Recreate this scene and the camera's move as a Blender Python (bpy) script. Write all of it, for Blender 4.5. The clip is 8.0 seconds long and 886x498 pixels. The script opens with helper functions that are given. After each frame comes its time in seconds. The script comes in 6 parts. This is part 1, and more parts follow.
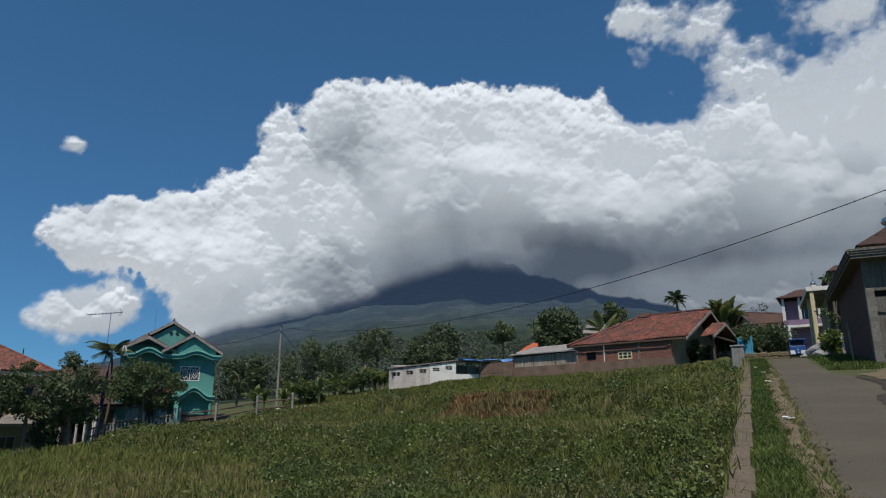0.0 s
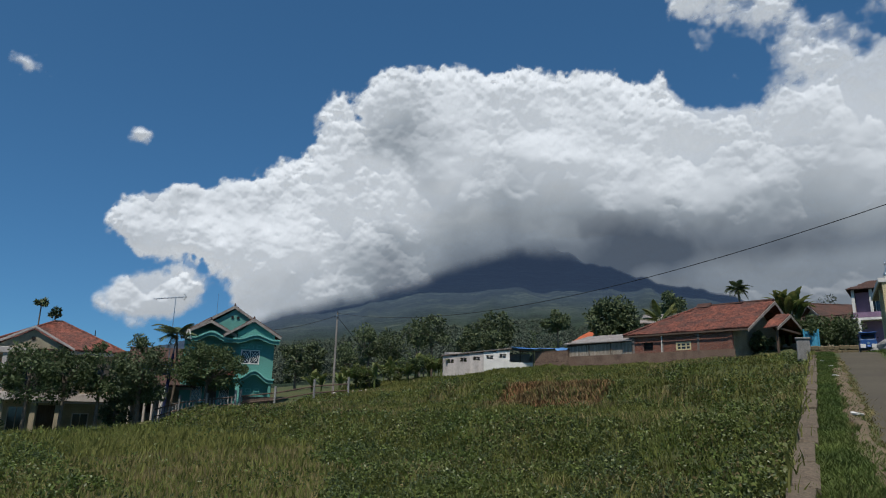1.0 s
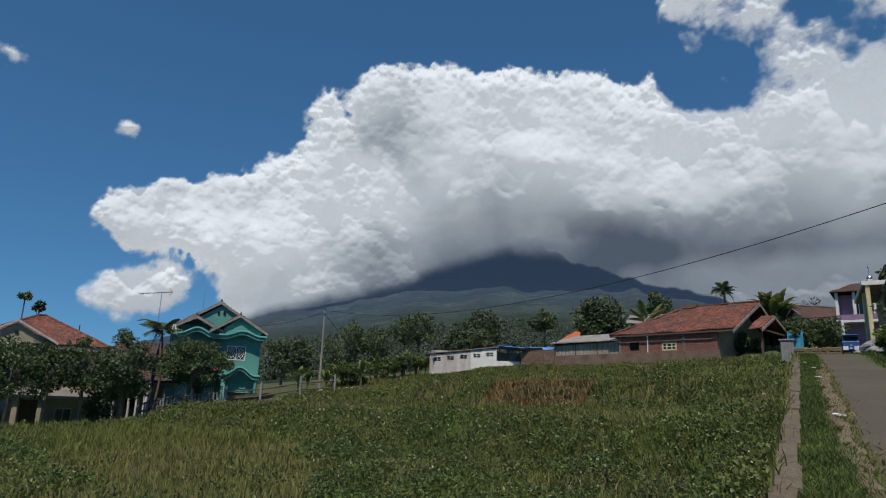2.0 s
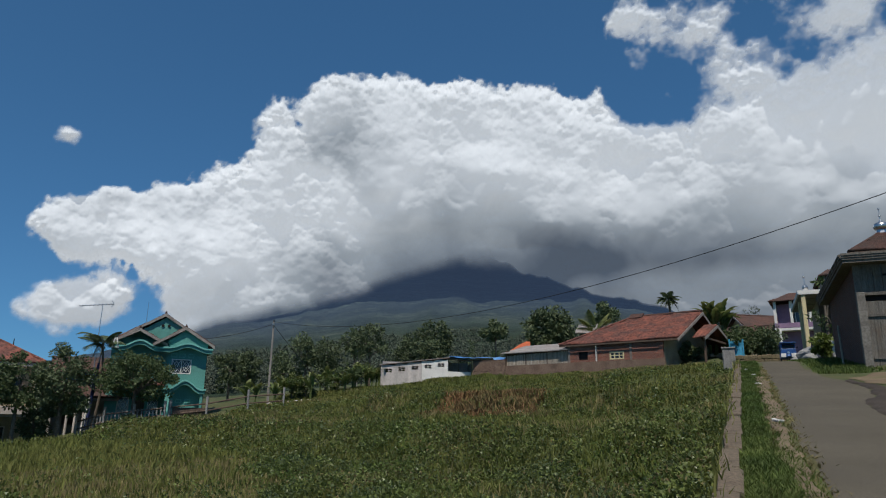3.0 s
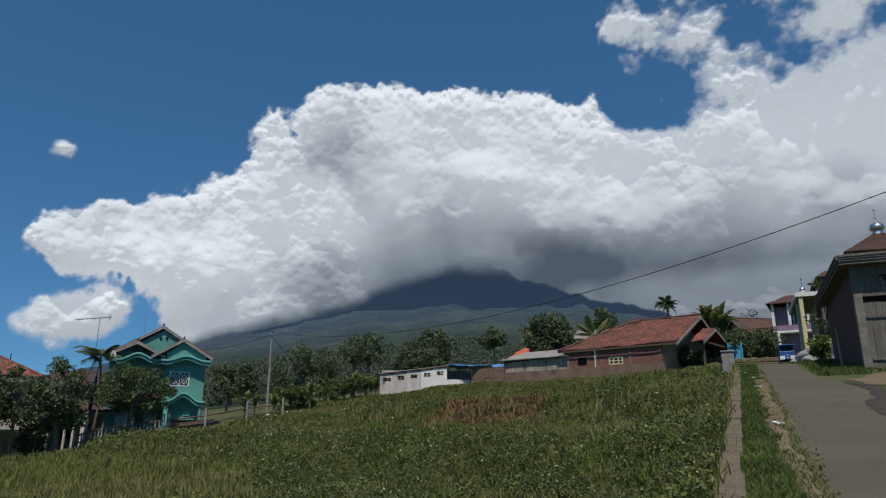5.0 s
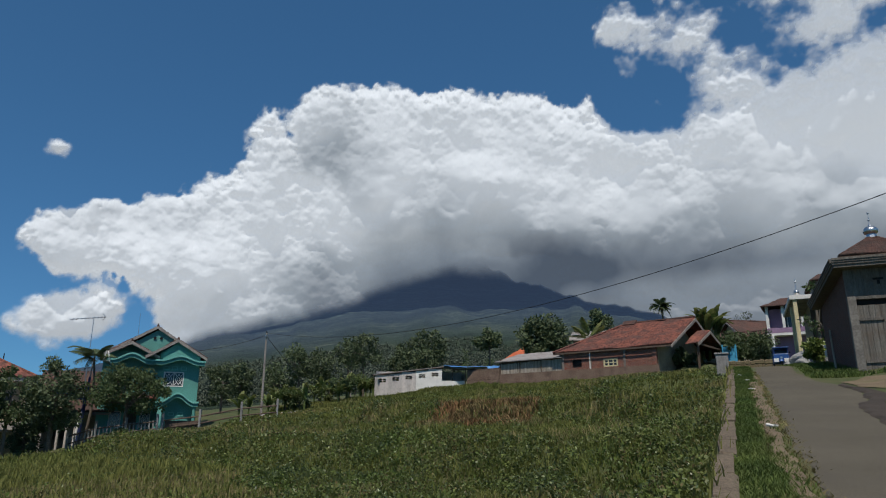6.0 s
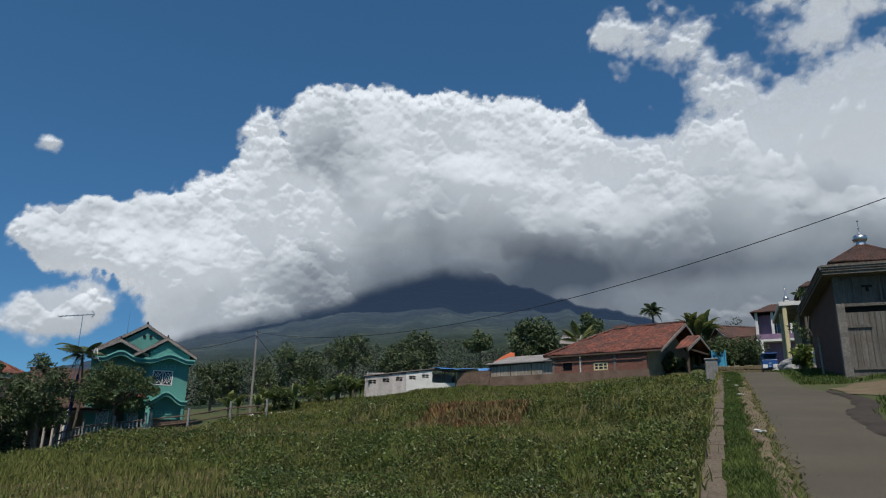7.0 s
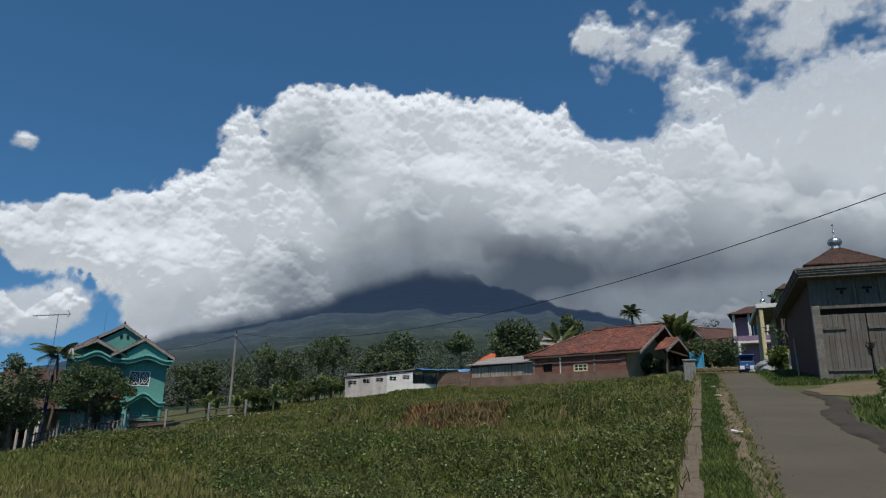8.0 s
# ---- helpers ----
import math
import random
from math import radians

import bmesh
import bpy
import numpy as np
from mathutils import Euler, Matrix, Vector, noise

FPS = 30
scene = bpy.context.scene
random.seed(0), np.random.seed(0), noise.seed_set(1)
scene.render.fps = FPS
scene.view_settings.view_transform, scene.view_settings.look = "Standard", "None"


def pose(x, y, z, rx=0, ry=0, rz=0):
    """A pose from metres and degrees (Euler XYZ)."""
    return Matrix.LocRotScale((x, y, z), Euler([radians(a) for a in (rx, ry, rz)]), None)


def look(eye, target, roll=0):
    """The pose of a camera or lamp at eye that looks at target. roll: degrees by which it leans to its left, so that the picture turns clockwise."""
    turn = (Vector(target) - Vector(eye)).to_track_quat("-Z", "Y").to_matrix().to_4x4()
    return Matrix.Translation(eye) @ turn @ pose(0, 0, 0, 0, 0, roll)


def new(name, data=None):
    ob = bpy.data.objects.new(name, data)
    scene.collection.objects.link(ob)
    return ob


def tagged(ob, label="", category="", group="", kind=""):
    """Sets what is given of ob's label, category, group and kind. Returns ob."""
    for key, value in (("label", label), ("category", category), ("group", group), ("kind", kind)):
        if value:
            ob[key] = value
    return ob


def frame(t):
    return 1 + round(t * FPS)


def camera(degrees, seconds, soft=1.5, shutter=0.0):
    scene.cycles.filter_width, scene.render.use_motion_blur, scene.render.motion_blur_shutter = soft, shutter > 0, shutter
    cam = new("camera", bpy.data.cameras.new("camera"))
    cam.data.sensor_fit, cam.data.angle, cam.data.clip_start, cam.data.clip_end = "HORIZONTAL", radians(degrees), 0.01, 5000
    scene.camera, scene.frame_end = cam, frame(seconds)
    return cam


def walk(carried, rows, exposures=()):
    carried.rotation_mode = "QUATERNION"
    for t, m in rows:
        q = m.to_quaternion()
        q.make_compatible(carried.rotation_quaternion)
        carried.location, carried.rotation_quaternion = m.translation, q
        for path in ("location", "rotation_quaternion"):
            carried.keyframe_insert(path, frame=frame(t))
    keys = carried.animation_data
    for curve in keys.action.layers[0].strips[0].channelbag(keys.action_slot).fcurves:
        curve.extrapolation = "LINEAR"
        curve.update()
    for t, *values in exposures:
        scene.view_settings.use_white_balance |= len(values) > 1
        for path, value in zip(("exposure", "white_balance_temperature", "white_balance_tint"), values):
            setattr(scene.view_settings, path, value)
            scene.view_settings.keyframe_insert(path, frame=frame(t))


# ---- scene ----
cam = camera(66.0, 8.0, soft=1.1)
EYE = (0.0, 0.0, 1.6)
PATH = [  # seconds, yaw, pitch, roll of a hand-held turn on the spot
    (0.0, 0.91, 14.70, -0.13),
    (0.5, 2.32, 14.28, -0.60),
    (1.0, 5.27, 13.61, -1.47),
    (1.2, 6.69, 13.43, -2.03),
    (2.3, 2.52, 13.58, -1.75),
    (2.5, 1.50, 13.93, -1.56),
    (3.0, 0.18, 14.48, -0.99),
    (3.5, -0.36, 14.44, -0.49),
    (4.0, -0.24, 14.58, -0.17),
    (4.5, 0.01, 14.82, 0.04),
    (4.7, 0.26, 15.07, -0.06),
    (5.8, -0.23, 15.20, -0.19),
    (6.0, -0.25, 15.24, -0.23),
    (6.5, -0.42, 15.18, -0.52),
    (7.0, -1.10, 15.40, -0.84),
    (7.5, -2.26, 15.60, -0.67),
    (8.0, -2.70, 15.50, -0.76),
]
walk(cam, [(t, pose(*EYE, 90 + pitch, roll, yaw)) for t, yaw, pitch, roll in PATH])

# ---- world, sun ----
SUN_EL, SUN_AZ = 62.0, 184.0          # degrees; azimuth clockwise from +y
world = bpy.data.worlds.new("sky")
scene.world = world
world.use_nodes = True
wn = world.node_tree.nodes
sky = wn.new("ShaderNodeTexSky")
sky.sky_type, sky.sun_disc = "NISHITA", False
sky.sun_elevation, sky.sun_rotation = radians(SUN_EL), radians(SUN_AZ)
sky.altitude, sky.air_density, sky.dust_density, sky.ozone_density = 3000, 1.0, 0.0, 0.7
wn["Background"].inputs["Strength"].default_value = 0.079
tone = wn.new("ShaderNodeMix")                # clear mountain air: a deeper blue
tone.data_type, tone.blend_type = "RGBA", "MULTIPLY"
tone.inputs["Factor"].default_value, tone.inputs["B"].default_value = 1.0, (0.49, 1.10, 1.64, 1)
even = wn.new("ShaderNodeGamma")               # thin air at this height: the sky pales less towards the horizon
even.inputs["Gamma"].default_value = 0.65
world.node_tree.links.new(sky.outputs[0], even.inputs["Color"])
world.node_tree.links.new(even.outputs[0], tone.inputs["A"])
world.node_tree.links.new(tone.outputs["Result"], wn["Background"].inputs["Color"])
sun_data = bpy.data.lights.new("sun", "SUN")
sun_data.energy, sun_data.angle, sun_data.color = 3.4, radians(0.5), (1.0, 0.95, 0.87)
sun = new("sun", sun_data)
sa, se = radians(SUN_AZ), radians(SUN_EL)
SUN_DIR = Vector((math.sin(sa) * math.cos(se), math.cos(sa) * math.cos(se), math.sin(se)))
sun.matrix_world = look((0, 0, 60), Vector((0, 0, 60)) - SUN_DIR)
scene.view_settings.exposure = 0.17


# ---- materials ----
def material(name, a, b, scale=3.0, rough=0.85, bump=0.3, grain=40.0, metal=0.0, spec=0.3, stretch=(1, 1, 1), stain=None, by_piece=0.0, translucent=0.0, coords="Object", dist=0.02, contrast=0.35):
    """Two colours mixed by broad noise, fine grain, an optional stain colour, relief by the grain."""
    m = bpy.data.materials.new(name)
    m.use_nodes = True
    nt = m.node_tree
    N, L = nt.nodes, nt.links
    p = N["Principled BSDF"]
    p.inputs["Roughness"].default_value, p.inputs["Metallic"].default_value = rough, metal
    p.inputs["Specular IOR Level"].default_value = spec
    tc, mp = N.new("ShaderNodeTexCoord"), N.new("ShaderNodeMapping")
    mp.inputs["Scale"].default_value = stretch
    L.new(tc.outputs[coords], mp.inputs["Vector"])
    n1, n2 = N.new("ShaderNodeTexNoise"), N.new("ShaderNodeTexNoise")
    for n, s in ((n1, scale), (n2, grain)):
        n.inputs["Scale"].default_value, n.inputs["Detail"].default_value = s, 6.0
        L.new(mp.outputs[0], n.inputs["Vector"])
    ramp = N.new("ShaderNodeMapRange")
    ramp.inputs["From Min"].default_value, ramp.inputs["From Max"].default_value = 0.35, 0.65
    L.new(n1.outputs["Fac"], ramp.inputs["Value"])
    mix = N.new("ShaderNodeMix")
    mix.data_type = "RGBA"
    mix.inputs["A"].default_value, mix.inputs["B"].default_value = (*a, 1), (*b, 1)
    L.new(ramp.outputs[0], mix.inputs["Factor"])
    colour = mix.outputs["Result"]
    hsv = N.new("ShaderNodeHueSaturation")
    val = N.new("ShaderNodeMapRange")
    val.inputs["From Min"].default_value, val.inputs["From Max"].default_value = 0.27, 0.73
    val.inputs["To Min"].default_value, val.inputs["To Max"].default_value = 1 - contrast, 1 + contrast
    L.new(n2.outputs["Fac"], val.inputs["Value"])
    L.new(val.outputs[0], hsv.inputs["Value"])
    L.new(colour, hsv.inputs["Color"])
    colour = hsv.outputs["Color"]
    if by_piece:
        info, geo, add = N.new("ShaderNodeObjectInfo"), N.new("ShaderNodeNewGeometry"), N.new("ShaderNodeMath")
        add.operation = "ADD"
        L.new(info.outputs["Random"], add.inputs[0])
        L.new(geo.outputs["Random Per Island"], add.inputs[1])
        mr = N.new("ShaderNodeMapRange")
        mr.inputs["From Max"].default_value = 2.0
        mr.inputs["To Min"].default_value, mr.inputs["To Max"].default_value = 1 - by_piece, 1 + by_piece
        L.new(add.outputs[0], mr.inputs["Value"])
        h2 = N.new("ShaderNodeHueSaturation")
        L.new(mr.outputs[0], h2.inputs["Value"])
        L.new(colour, h2.inputs["Color"])
        colour = h2.outputs["Color"]
    if stain:
        n3 = N.new("ShaderNodeTexNoise")
        n3.inputs["Scale"].default_value, n3.inputs["Detail"].default_value, n3.inputs["Roughness"].default_value = scale * 0.6 + 0.3, 8.0, 0.65
        L.new(tc.outputs[coords], n3.inputs["Vector"])
        r3 = N.new("ShaderNodeMapRange")
        r3.inputs["From Min"].default_value, r3.inputs["From Max"].default_value, r3.inputs["To Max"].default_value = 0.5, 0.72, 0.85
        L.new(n3.outputs["Fac"], r3.inputs["Value"])
        m3 = N.new("ShaderNodeMix")
        m3.data_type = "RGBA"
        m3.inputs["B"].default_value = (*stain, 1)
        L.new(r3.outputs[0], m3.inputs["Factor"])
        L.new(colour, m3.inputs["A"])
        colour = m3.outputs["Result"]
    L.new(colour, p.inputs["Base Color"])
    if bump:
        bp = N.new("ShaderNodeBump")
        bp.inputs["Strength"].default_value, bp.inputs["Distance"].default_value = bump, dist
        L.new(n2.outputs["Fac"], bp.inputs["Height"])
        L.new(bp.outputs[0], p.inputs["Normal"])
    if translucent:
        tr, ms = N.new("ShaderNodeBsdfTranslucent"), N.new("ShaderNodeMixShader")
        ms.inputs[0].default_value = translucent
        L.new(colour, tr.inputs["Color"])
        L.new(p.outputs[0], ms.inputs[1])
        L.new(tr.outputs[0], ms.inputs[2])
        L.new(ms.outputs[0], N["Material Output"].inputs["Surface"])
    return m


M_SOIL = material("field_soil", (0.050, 0.068, 0.020), (0.078, 0.078, 0.028), 0.35, 0.95, 0.6, 9.0, stain=(0.085, 0.070, 0.034))
M_ASPHALT = material("worn_asphalt", (0.078, 0.066, 0.046), (0.098, 0.083, 0.059), 0.5, 0.9, 0.4, 55.0, stain=(0.07, 0.06, 0.047))
M_KERB = material("mossy_concrete", (0.105, 0.080, 0.055), (0.150, 0.115, 0.080), 2.0, 0.95, 0.6, 25.0, stain=(0.06, 0.06, 0.035), by_piece=0.12)
M_TEAL = material("teal_paint", (0.112, 0.315, 0.268), (0.094, 0.275, 0.232), 0.6, 0.7, 0.1, 30.0, stain=(0.09, 0.24, 0.20))
M_TEAL_LIGHT = material("pale_teal_trim", (0.17, 0.45, 0.39), (0.14, 0.39, 0.34), 1.0, 0.65, 0.1, 30.0)
M_TILE = material("clay_roof_tile", (0.185, 0.064, 0.043), (0.115, 0.048, 0.037), 0.9, 0.88, 0.4, 4.2, stain=(0.060, 0.044, 0.038), by_piece=0.3, contrast=0.75)
M_TILE_DARK = material("old_roof_tile", (0.095, 0.047, 0.036), (0.065, 0.038, 0.031), 1.2, 0.9, 0.4, 4.5, stain=(0.042, 0.038, 0.034), by_piece=0.3)
M_TILE_NEW = material("new_orange_tile", (0.50, 0.13, 0.05), (0.42, 0.10, 0.045), 1.2, 0.85, 0.3, 20.0, by_piece=0.2)
M_MORTAR = material("grey_mortar", (0.24, 0.20, 0.17), (0.17, 0.14, 0.12), 2.0, 0.95, 0.5, 30.0)
M_CONCRETE = material("grey_concrete", (0.22, 0.21, 0.20), (0.30, 0.29, 0.27), 1.5, 0.9, 0.4, 30.0, stain=(0.12, 0.11, 0.10))
M_CEMENT = material("rough_brown_cement", (0.150, 0.135, 0.118), (0.205, 0.185, 0.160), 1.5, 0.95, 0.5, 12.0, stain=(0.085, 0.075, 0.062))
M_CREAM = material("cream_plaster", (0.38, 0.32, 0.22), (0.32, 0.27, 0.185), 1.0, 0.85, 0.2, 30.0, stain=(0.22, 0.18, 0.13))
M_WHITE = material("white_paint", (0.74, 0.71, 0.66), (0.66, 0.63, 0.58), 1.0, 0.7, 0.15, 30.0, contrast=0.12, stain=(0.52, 0.50, 0.46))
M_OFFWHITE = material("dirty_white_panel", (0.54, 0.48, 0.44), (0.42, 0.38, 0.35), 1.4, 0.8, 0.2, 24.0, stretch=(1, 1, 0.15), stain=(0.26, 0.22, 0.19), by_piece=0.12, contrast=0.2)
M_WOOD = material("weathered_board", (0.098, 0.088, 0.076), (0.150, 0.136, 0.116), 2.0, 0.9, 0.5, 18.0, stretch=(6, 6, 0.4), by_piece=0.25, stain=(0.12, 0.085, 0.06), contrast=0.5)
M_BAMBOO = material("woven_bamboo", (0.36, 0.31, 0.25), (0.26, 0.22, 0.17), 2.0, 0.9, 0.5, 18.0, stretch=(6, 6, 0.5), by_piece=0.4)
M_TIMBER = material("dark_timber", (0.09, 0.06, 0.045), (0.13, 0.09, 0.065), 2.0, 0.85, 0.4, 18.0, stretch=(5, 5, 0.5))
M_DARK = material("dark_interior", (0.012, 0.011, 0.011), (0.02, 0.018, 0.016), 1.0, 0.9, 0.1)
M_GLASS = material("window_glass", (0.025, 0.03, 0.035), (0.035, 0.04, 0.045), 1.0, 0.08, 0.0, spec=0.6)
M_BARK = material("bark", (0.10, 0.08, 0.06), (0.16, 0.13, 0.10), 3.0, 0.95, 0.6, 12.0)
M_LEAF = material("leaf", (0.058, 0.085, 0.032), (0.086, 0.114, 0.046), 0.8, 0.6, 0.0, 6.0, by_piece=0.35, translucent=0.25)
M_LEAF_DARK = material("dark_leaf", (0.072, 0.098, 0.046), (0.108, 0.136, 0.062), 0.8, 0.6, 0.0, 6.0, by_piece=0.35, translucent=0.2)
M_LEAF_LIGHT = material("banana_leaf", (0.090, 0.140, 0.040), (0.160, 0.165, 0.055), 0.8, 0.5, 0.0, 6.0, by_piece=0.5, translucent=0.3)
M_GRASS = material("grass", (0.118, 0.142, 0.030), (0.180, 0.176, 0.048), 0.12, 0.7, 0.0, 1.2, by_piece=0.3, translucent=0.3)
M_GRASS_DRY = material("dry_grass", (0.25, 0.205, 0.090), (0.17, 0.145, 0.062), 0.3, 0.8, 0.0, 2.0, by_piece=0.35, translucent=0.2)
M_DEAD = material("rust_brown_weeds", (0.20, 0.105, 0.045), (0.16, 0.115, 0.05), 0.5, 0.85, 0.0, 2.0, by_piece=0.35, translucent=0.15)
M_WEED = material("broad_weed_leaf", (0.112, 0.162, 0.036), (0.176, 0.204, 0.056), 0.4, 0.42, 0.0, 2.0, by_piece=0.6, translucent=0.25)
M_VERGE = material("verge_grass", (0.066, 0.108, 0.022), (0.110, 0.138, 0.032), 0.5, 0.7, 0.0, 2.0, by_piece=0.35, translucent=0.3)
M_STEEL = material("polished_steel", (0.62, 0.62, 0.62), (0.55, 0.55, 0.55), 3.0, 0.34, 0.0, metal=1.0)
M_BLUE = material("blue_paint", (0.035, 0.11, 0.33), (0.03, 0.09, 0.27), 2.0, 0.4, 0.0, spec=0.5)
M_TARP = material("blue_tarpaulin", (0.05, 0.17, 0.44), (0.09, 0.24, 0.46), 2.0, 0.45, 0.3, 8.0)
M_RUBBER = material("black_rubber", (0.02, 0.02, 0.02), (0.03, 0.03, 0.03), 3.0, 0.8)
M_SHEET = material("grey_roof_sheet", (0.30, 0.27, 0.25), (0.22, 0.20, 0.185), 1.0, 0.75, 0.3, 12.0, stain=(0.16, 0.12, 0.10))
M_DIRT = material("bare_earth", (0.125, 0.090, 0.056), (0.170, 0.125, 0.078), 1.0, 0.95, 0.6, 20.0, stain=(0.10, 0.10, 0.04))
M_WET = material("dark_wet_earth", (0.034, 0.026, 0.020), (0.052, 0.040, 0.030), 1.2, 0.9, 0.5, 18.0)
M_YELLOW = material("yellow_cream_paint", (0.62, 0.52, 0.30), (0.54, 0.45, 0.26), 1.0, 0.75, 0.1, 20.0)
M_GATE = material("faded_blue_paint", (0.05, 0.26, 0.42), (0.06, 0.31, 0.48), 2.0, 0.6, 0.1)
M_WITHER = material("withered_leaf", (0.11, 0.085, 0.035), (0.15, 0.12, 0.05), 0.5, 0.85, 0.0, 2.0, by_piece=0.35)
M_NAVY = material("navy_cloth", (0.02, 0.03, 0.09), (0.03, 0.04, 0.12), 2.0, 0.8, 0.2)
M_PLINTH = material("brown_plinth", (0.17, 0.11, 0.08), (0.22, 0.15, 0.11), 1.0, 0.95, 0.4, 12.0, stain=(0.10, 0.07, 0.055))
M_BARGE = material("weathered_trim", (0.22, 0.19, 0.17), (0.30, 0.27, 0.24), 1.5, 0.85, 0.2, 14.0)
M_PINK = material("lilac_paint", (0.30, 0.19, 0.28), (0.24, 0.15, 0.23), 1.0, 0.7, 0.1)
# distant foliage: green greyed and blued, the haze put into the leaf colour
M_LEAF_HAZED = material("hazed_leaf", (0.066, 0.084, 0.058), (0.096, 0.112, 0.076), 0.01, 0.8, 0.0, 0.1, by_piece=0.5)


def slope_material():
    """The wooded flank: greens near by, darker and bluer towards the summit; distance haze is put into colour and
    emission.
    """
    m = bpy.data.materials.new("hazed_slope")
    m.use_nodes = True
    N, L = m.node_tree.nodes, m.node_tree.links
    p = N["Principled BSDF"]
    p.inputs["Roughness"].default_value, p.inputs["Specular IOR Level"].default_value = 0.95, 0.1
    tc, far = N.new("ShaderNodeTexCoord"), N.new("ShaderNodeAttribute")
    far.attribute_name = "far"

    def speck(scale, lo, hi, detail=8.0, rough=0.6):
        n, r = N.new("ShaderNodeTexNoise"), N.new("ShaderNodeMapRange")
        n.inputs["Scale"].default_value, n.inputs["Detail"].default_value, n.inputs["Roughness"].default_value = scale, detail, rough
        r.inputs["From Min"].default_value, r.inputs["From Max"].default_value = lo, hi
        L.new(tc.outputs["Object"], n.inputs["Vector"])
        L.new(n.outputs["Fac"], r.inputs["Value"])
        return r.outputs[0], n.outputs["Fac"]

    def mix(fac, a, b):
        x = N.new("ShaderNodeMix")
        x.data_type = "RGBA"
        for key, v in (("Factor", fac), ("A", a), ("B", b)):
            if isinstance(v, tuple):
                x.inputs[key].default_value = (*v, 1)
            else:
                L.new(v, x.inputs[key])
        return x.outputs["Result"]

    broad, _ = speck(0.0035, 0.38, 0.62)
    field, _ = speck(0.0062, 0.53, 0.66, 10.0, 0.65)
    fine, raw = speck(0.05, 0.32, 0.68, 6.0, 0.7)
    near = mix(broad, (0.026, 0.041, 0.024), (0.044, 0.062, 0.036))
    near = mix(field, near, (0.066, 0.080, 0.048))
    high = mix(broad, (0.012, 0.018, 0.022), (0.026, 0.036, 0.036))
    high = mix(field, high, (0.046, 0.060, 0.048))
    # haze painted in: the base colour turns dark blue with distance
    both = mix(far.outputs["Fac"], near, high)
    hsv, val = N.new("ShaderNodeHueSaturation"), N.new("ShaderNodeMapRange")
    val.inputs["To Min"].default_value, val.inputs["To Max"].default_value = 0.45, 1.5
    L.new(fine, val.inputs["Value"])
    L.new(val.outputs[0], hsv.inputs["Value"])
    L.new(both, hsv.inputs["Color"])
    L.new(hsv.outputs["Color"], p.inputs["Base Color"])
    # blue emission stands in for the haze before the far slope
    haze_glow = N.new("ShaderNodeMath")
    haze_glow.operation = "MULTIPLY"
    haze_glow.inputs[1].default_value = 0.066
    L.new(far.outputs["Fac"], haze_glow.inputs[0])
    L.new(haze_glow.outputs[0], p.inputs["Emission Strength"])
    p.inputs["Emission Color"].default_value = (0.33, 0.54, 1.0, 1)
    bp = N.new("ShaderNodeBump")
    bp.inputs["Strength"].default_value, bp.inputs["Distance"].default_value = 0.9, 12.0
    L.new(raw, bp.inputs["Height"])
    L.new(bp.outputs[0], p.inputs["Normal"])
    return m


M_SLOPE = slope_material()


def cloud_material():
    """A far backdrop of cloud: soft white glow for scattered light, grey shade put into colour and emission by depth,
    thin at the rims.
    """
    m = bpy.data.materials.new("cloud")
    m.use_nodes = True
    N, L = m.node_tree.nodes, m.node_tree.links
    N.remove(N["Principled BSDF"])
    at, shade_attr = N.new("ShaderNodeAttribute"), N.new("ShaderNodeAttribute")
    at.attribute_name, shade_attr.attribute_name = "thickness", "depth"
    df, em, add = N.new("ShaderNodeBsdfDiffuse"), N.new("ShaderNodeEmission"), N.new("ShaderNodeAddShader")
    ramp = N.new("ShaderNodeValToRGB")
    ramp.color_ramp.elements[0].color, ramp.color_ramp.elements[1].color = (0.42, 0.442, 0.465, 1), (0.062, 0.078, 0.104, 1)
    mid = ramp.color_ramp.elements.new(0.5)
    mid.color = (0.235, 0.26, 0.285, 1)
    L.new(shade_attr.outputs["Fac"], ramp.inputs[0])
    L.new(ramp.outputs[0], em.inputs["Color"])
    white = N.new("ShaderNodeMix")
    white.data_type = "RGBA"
    white.inputs["A"].default_value, white.inputs["B"].default_value = (0.28, 0.292, 0.305, 1), (0.09, 0.09, 0.095, 1)
    L.new(shade_attr.outputs["Fac"], white.inputs["Factor"])
    L.new(white.outputs["Result"], df.inputs["Color"])
    tp, mix = N.new("ShaderNodeBsdfTransparent"), N.new("ShaderNodeMixShader")
    L.new(df.outputs[0], add.inputs[0])
    L.new(em.outputs[0], add.inputs[1])
    L.new(at.outputs["Fac"], mix.inputs[0])
    L.new(tp.outputs[0], mix.inputs[1])
    L.new(add.outputs[0], mix.inputs[2])
    L.new(mix.outputs[0], N["Material Output"].inputs["Surface"])
    return m


M_CLOUD = cloud_material()
# for the hidden sheet added to shade the upper mountain
M_SHADE_DECK = material("shade_deck", (0.22, 0.24, 0.27), (0.17, 0.19, 0.22), 0.004, 0.95, 0.0, 0.02)


# ---- helpers of the builder ----
def part(name, bm, mat, parent=None, label=""):
    """Links a bmesh as one mesh object under a thing or a part."""
    me = bpy.data.meshes.new(name)
    bm.to_mesh(me)
    bm.free()
    me.materials.append(mat)
    ob = new(name, me)
    if parent:
        ob.parent = parent
    if label:
        tagged(ob, label)
    return ob


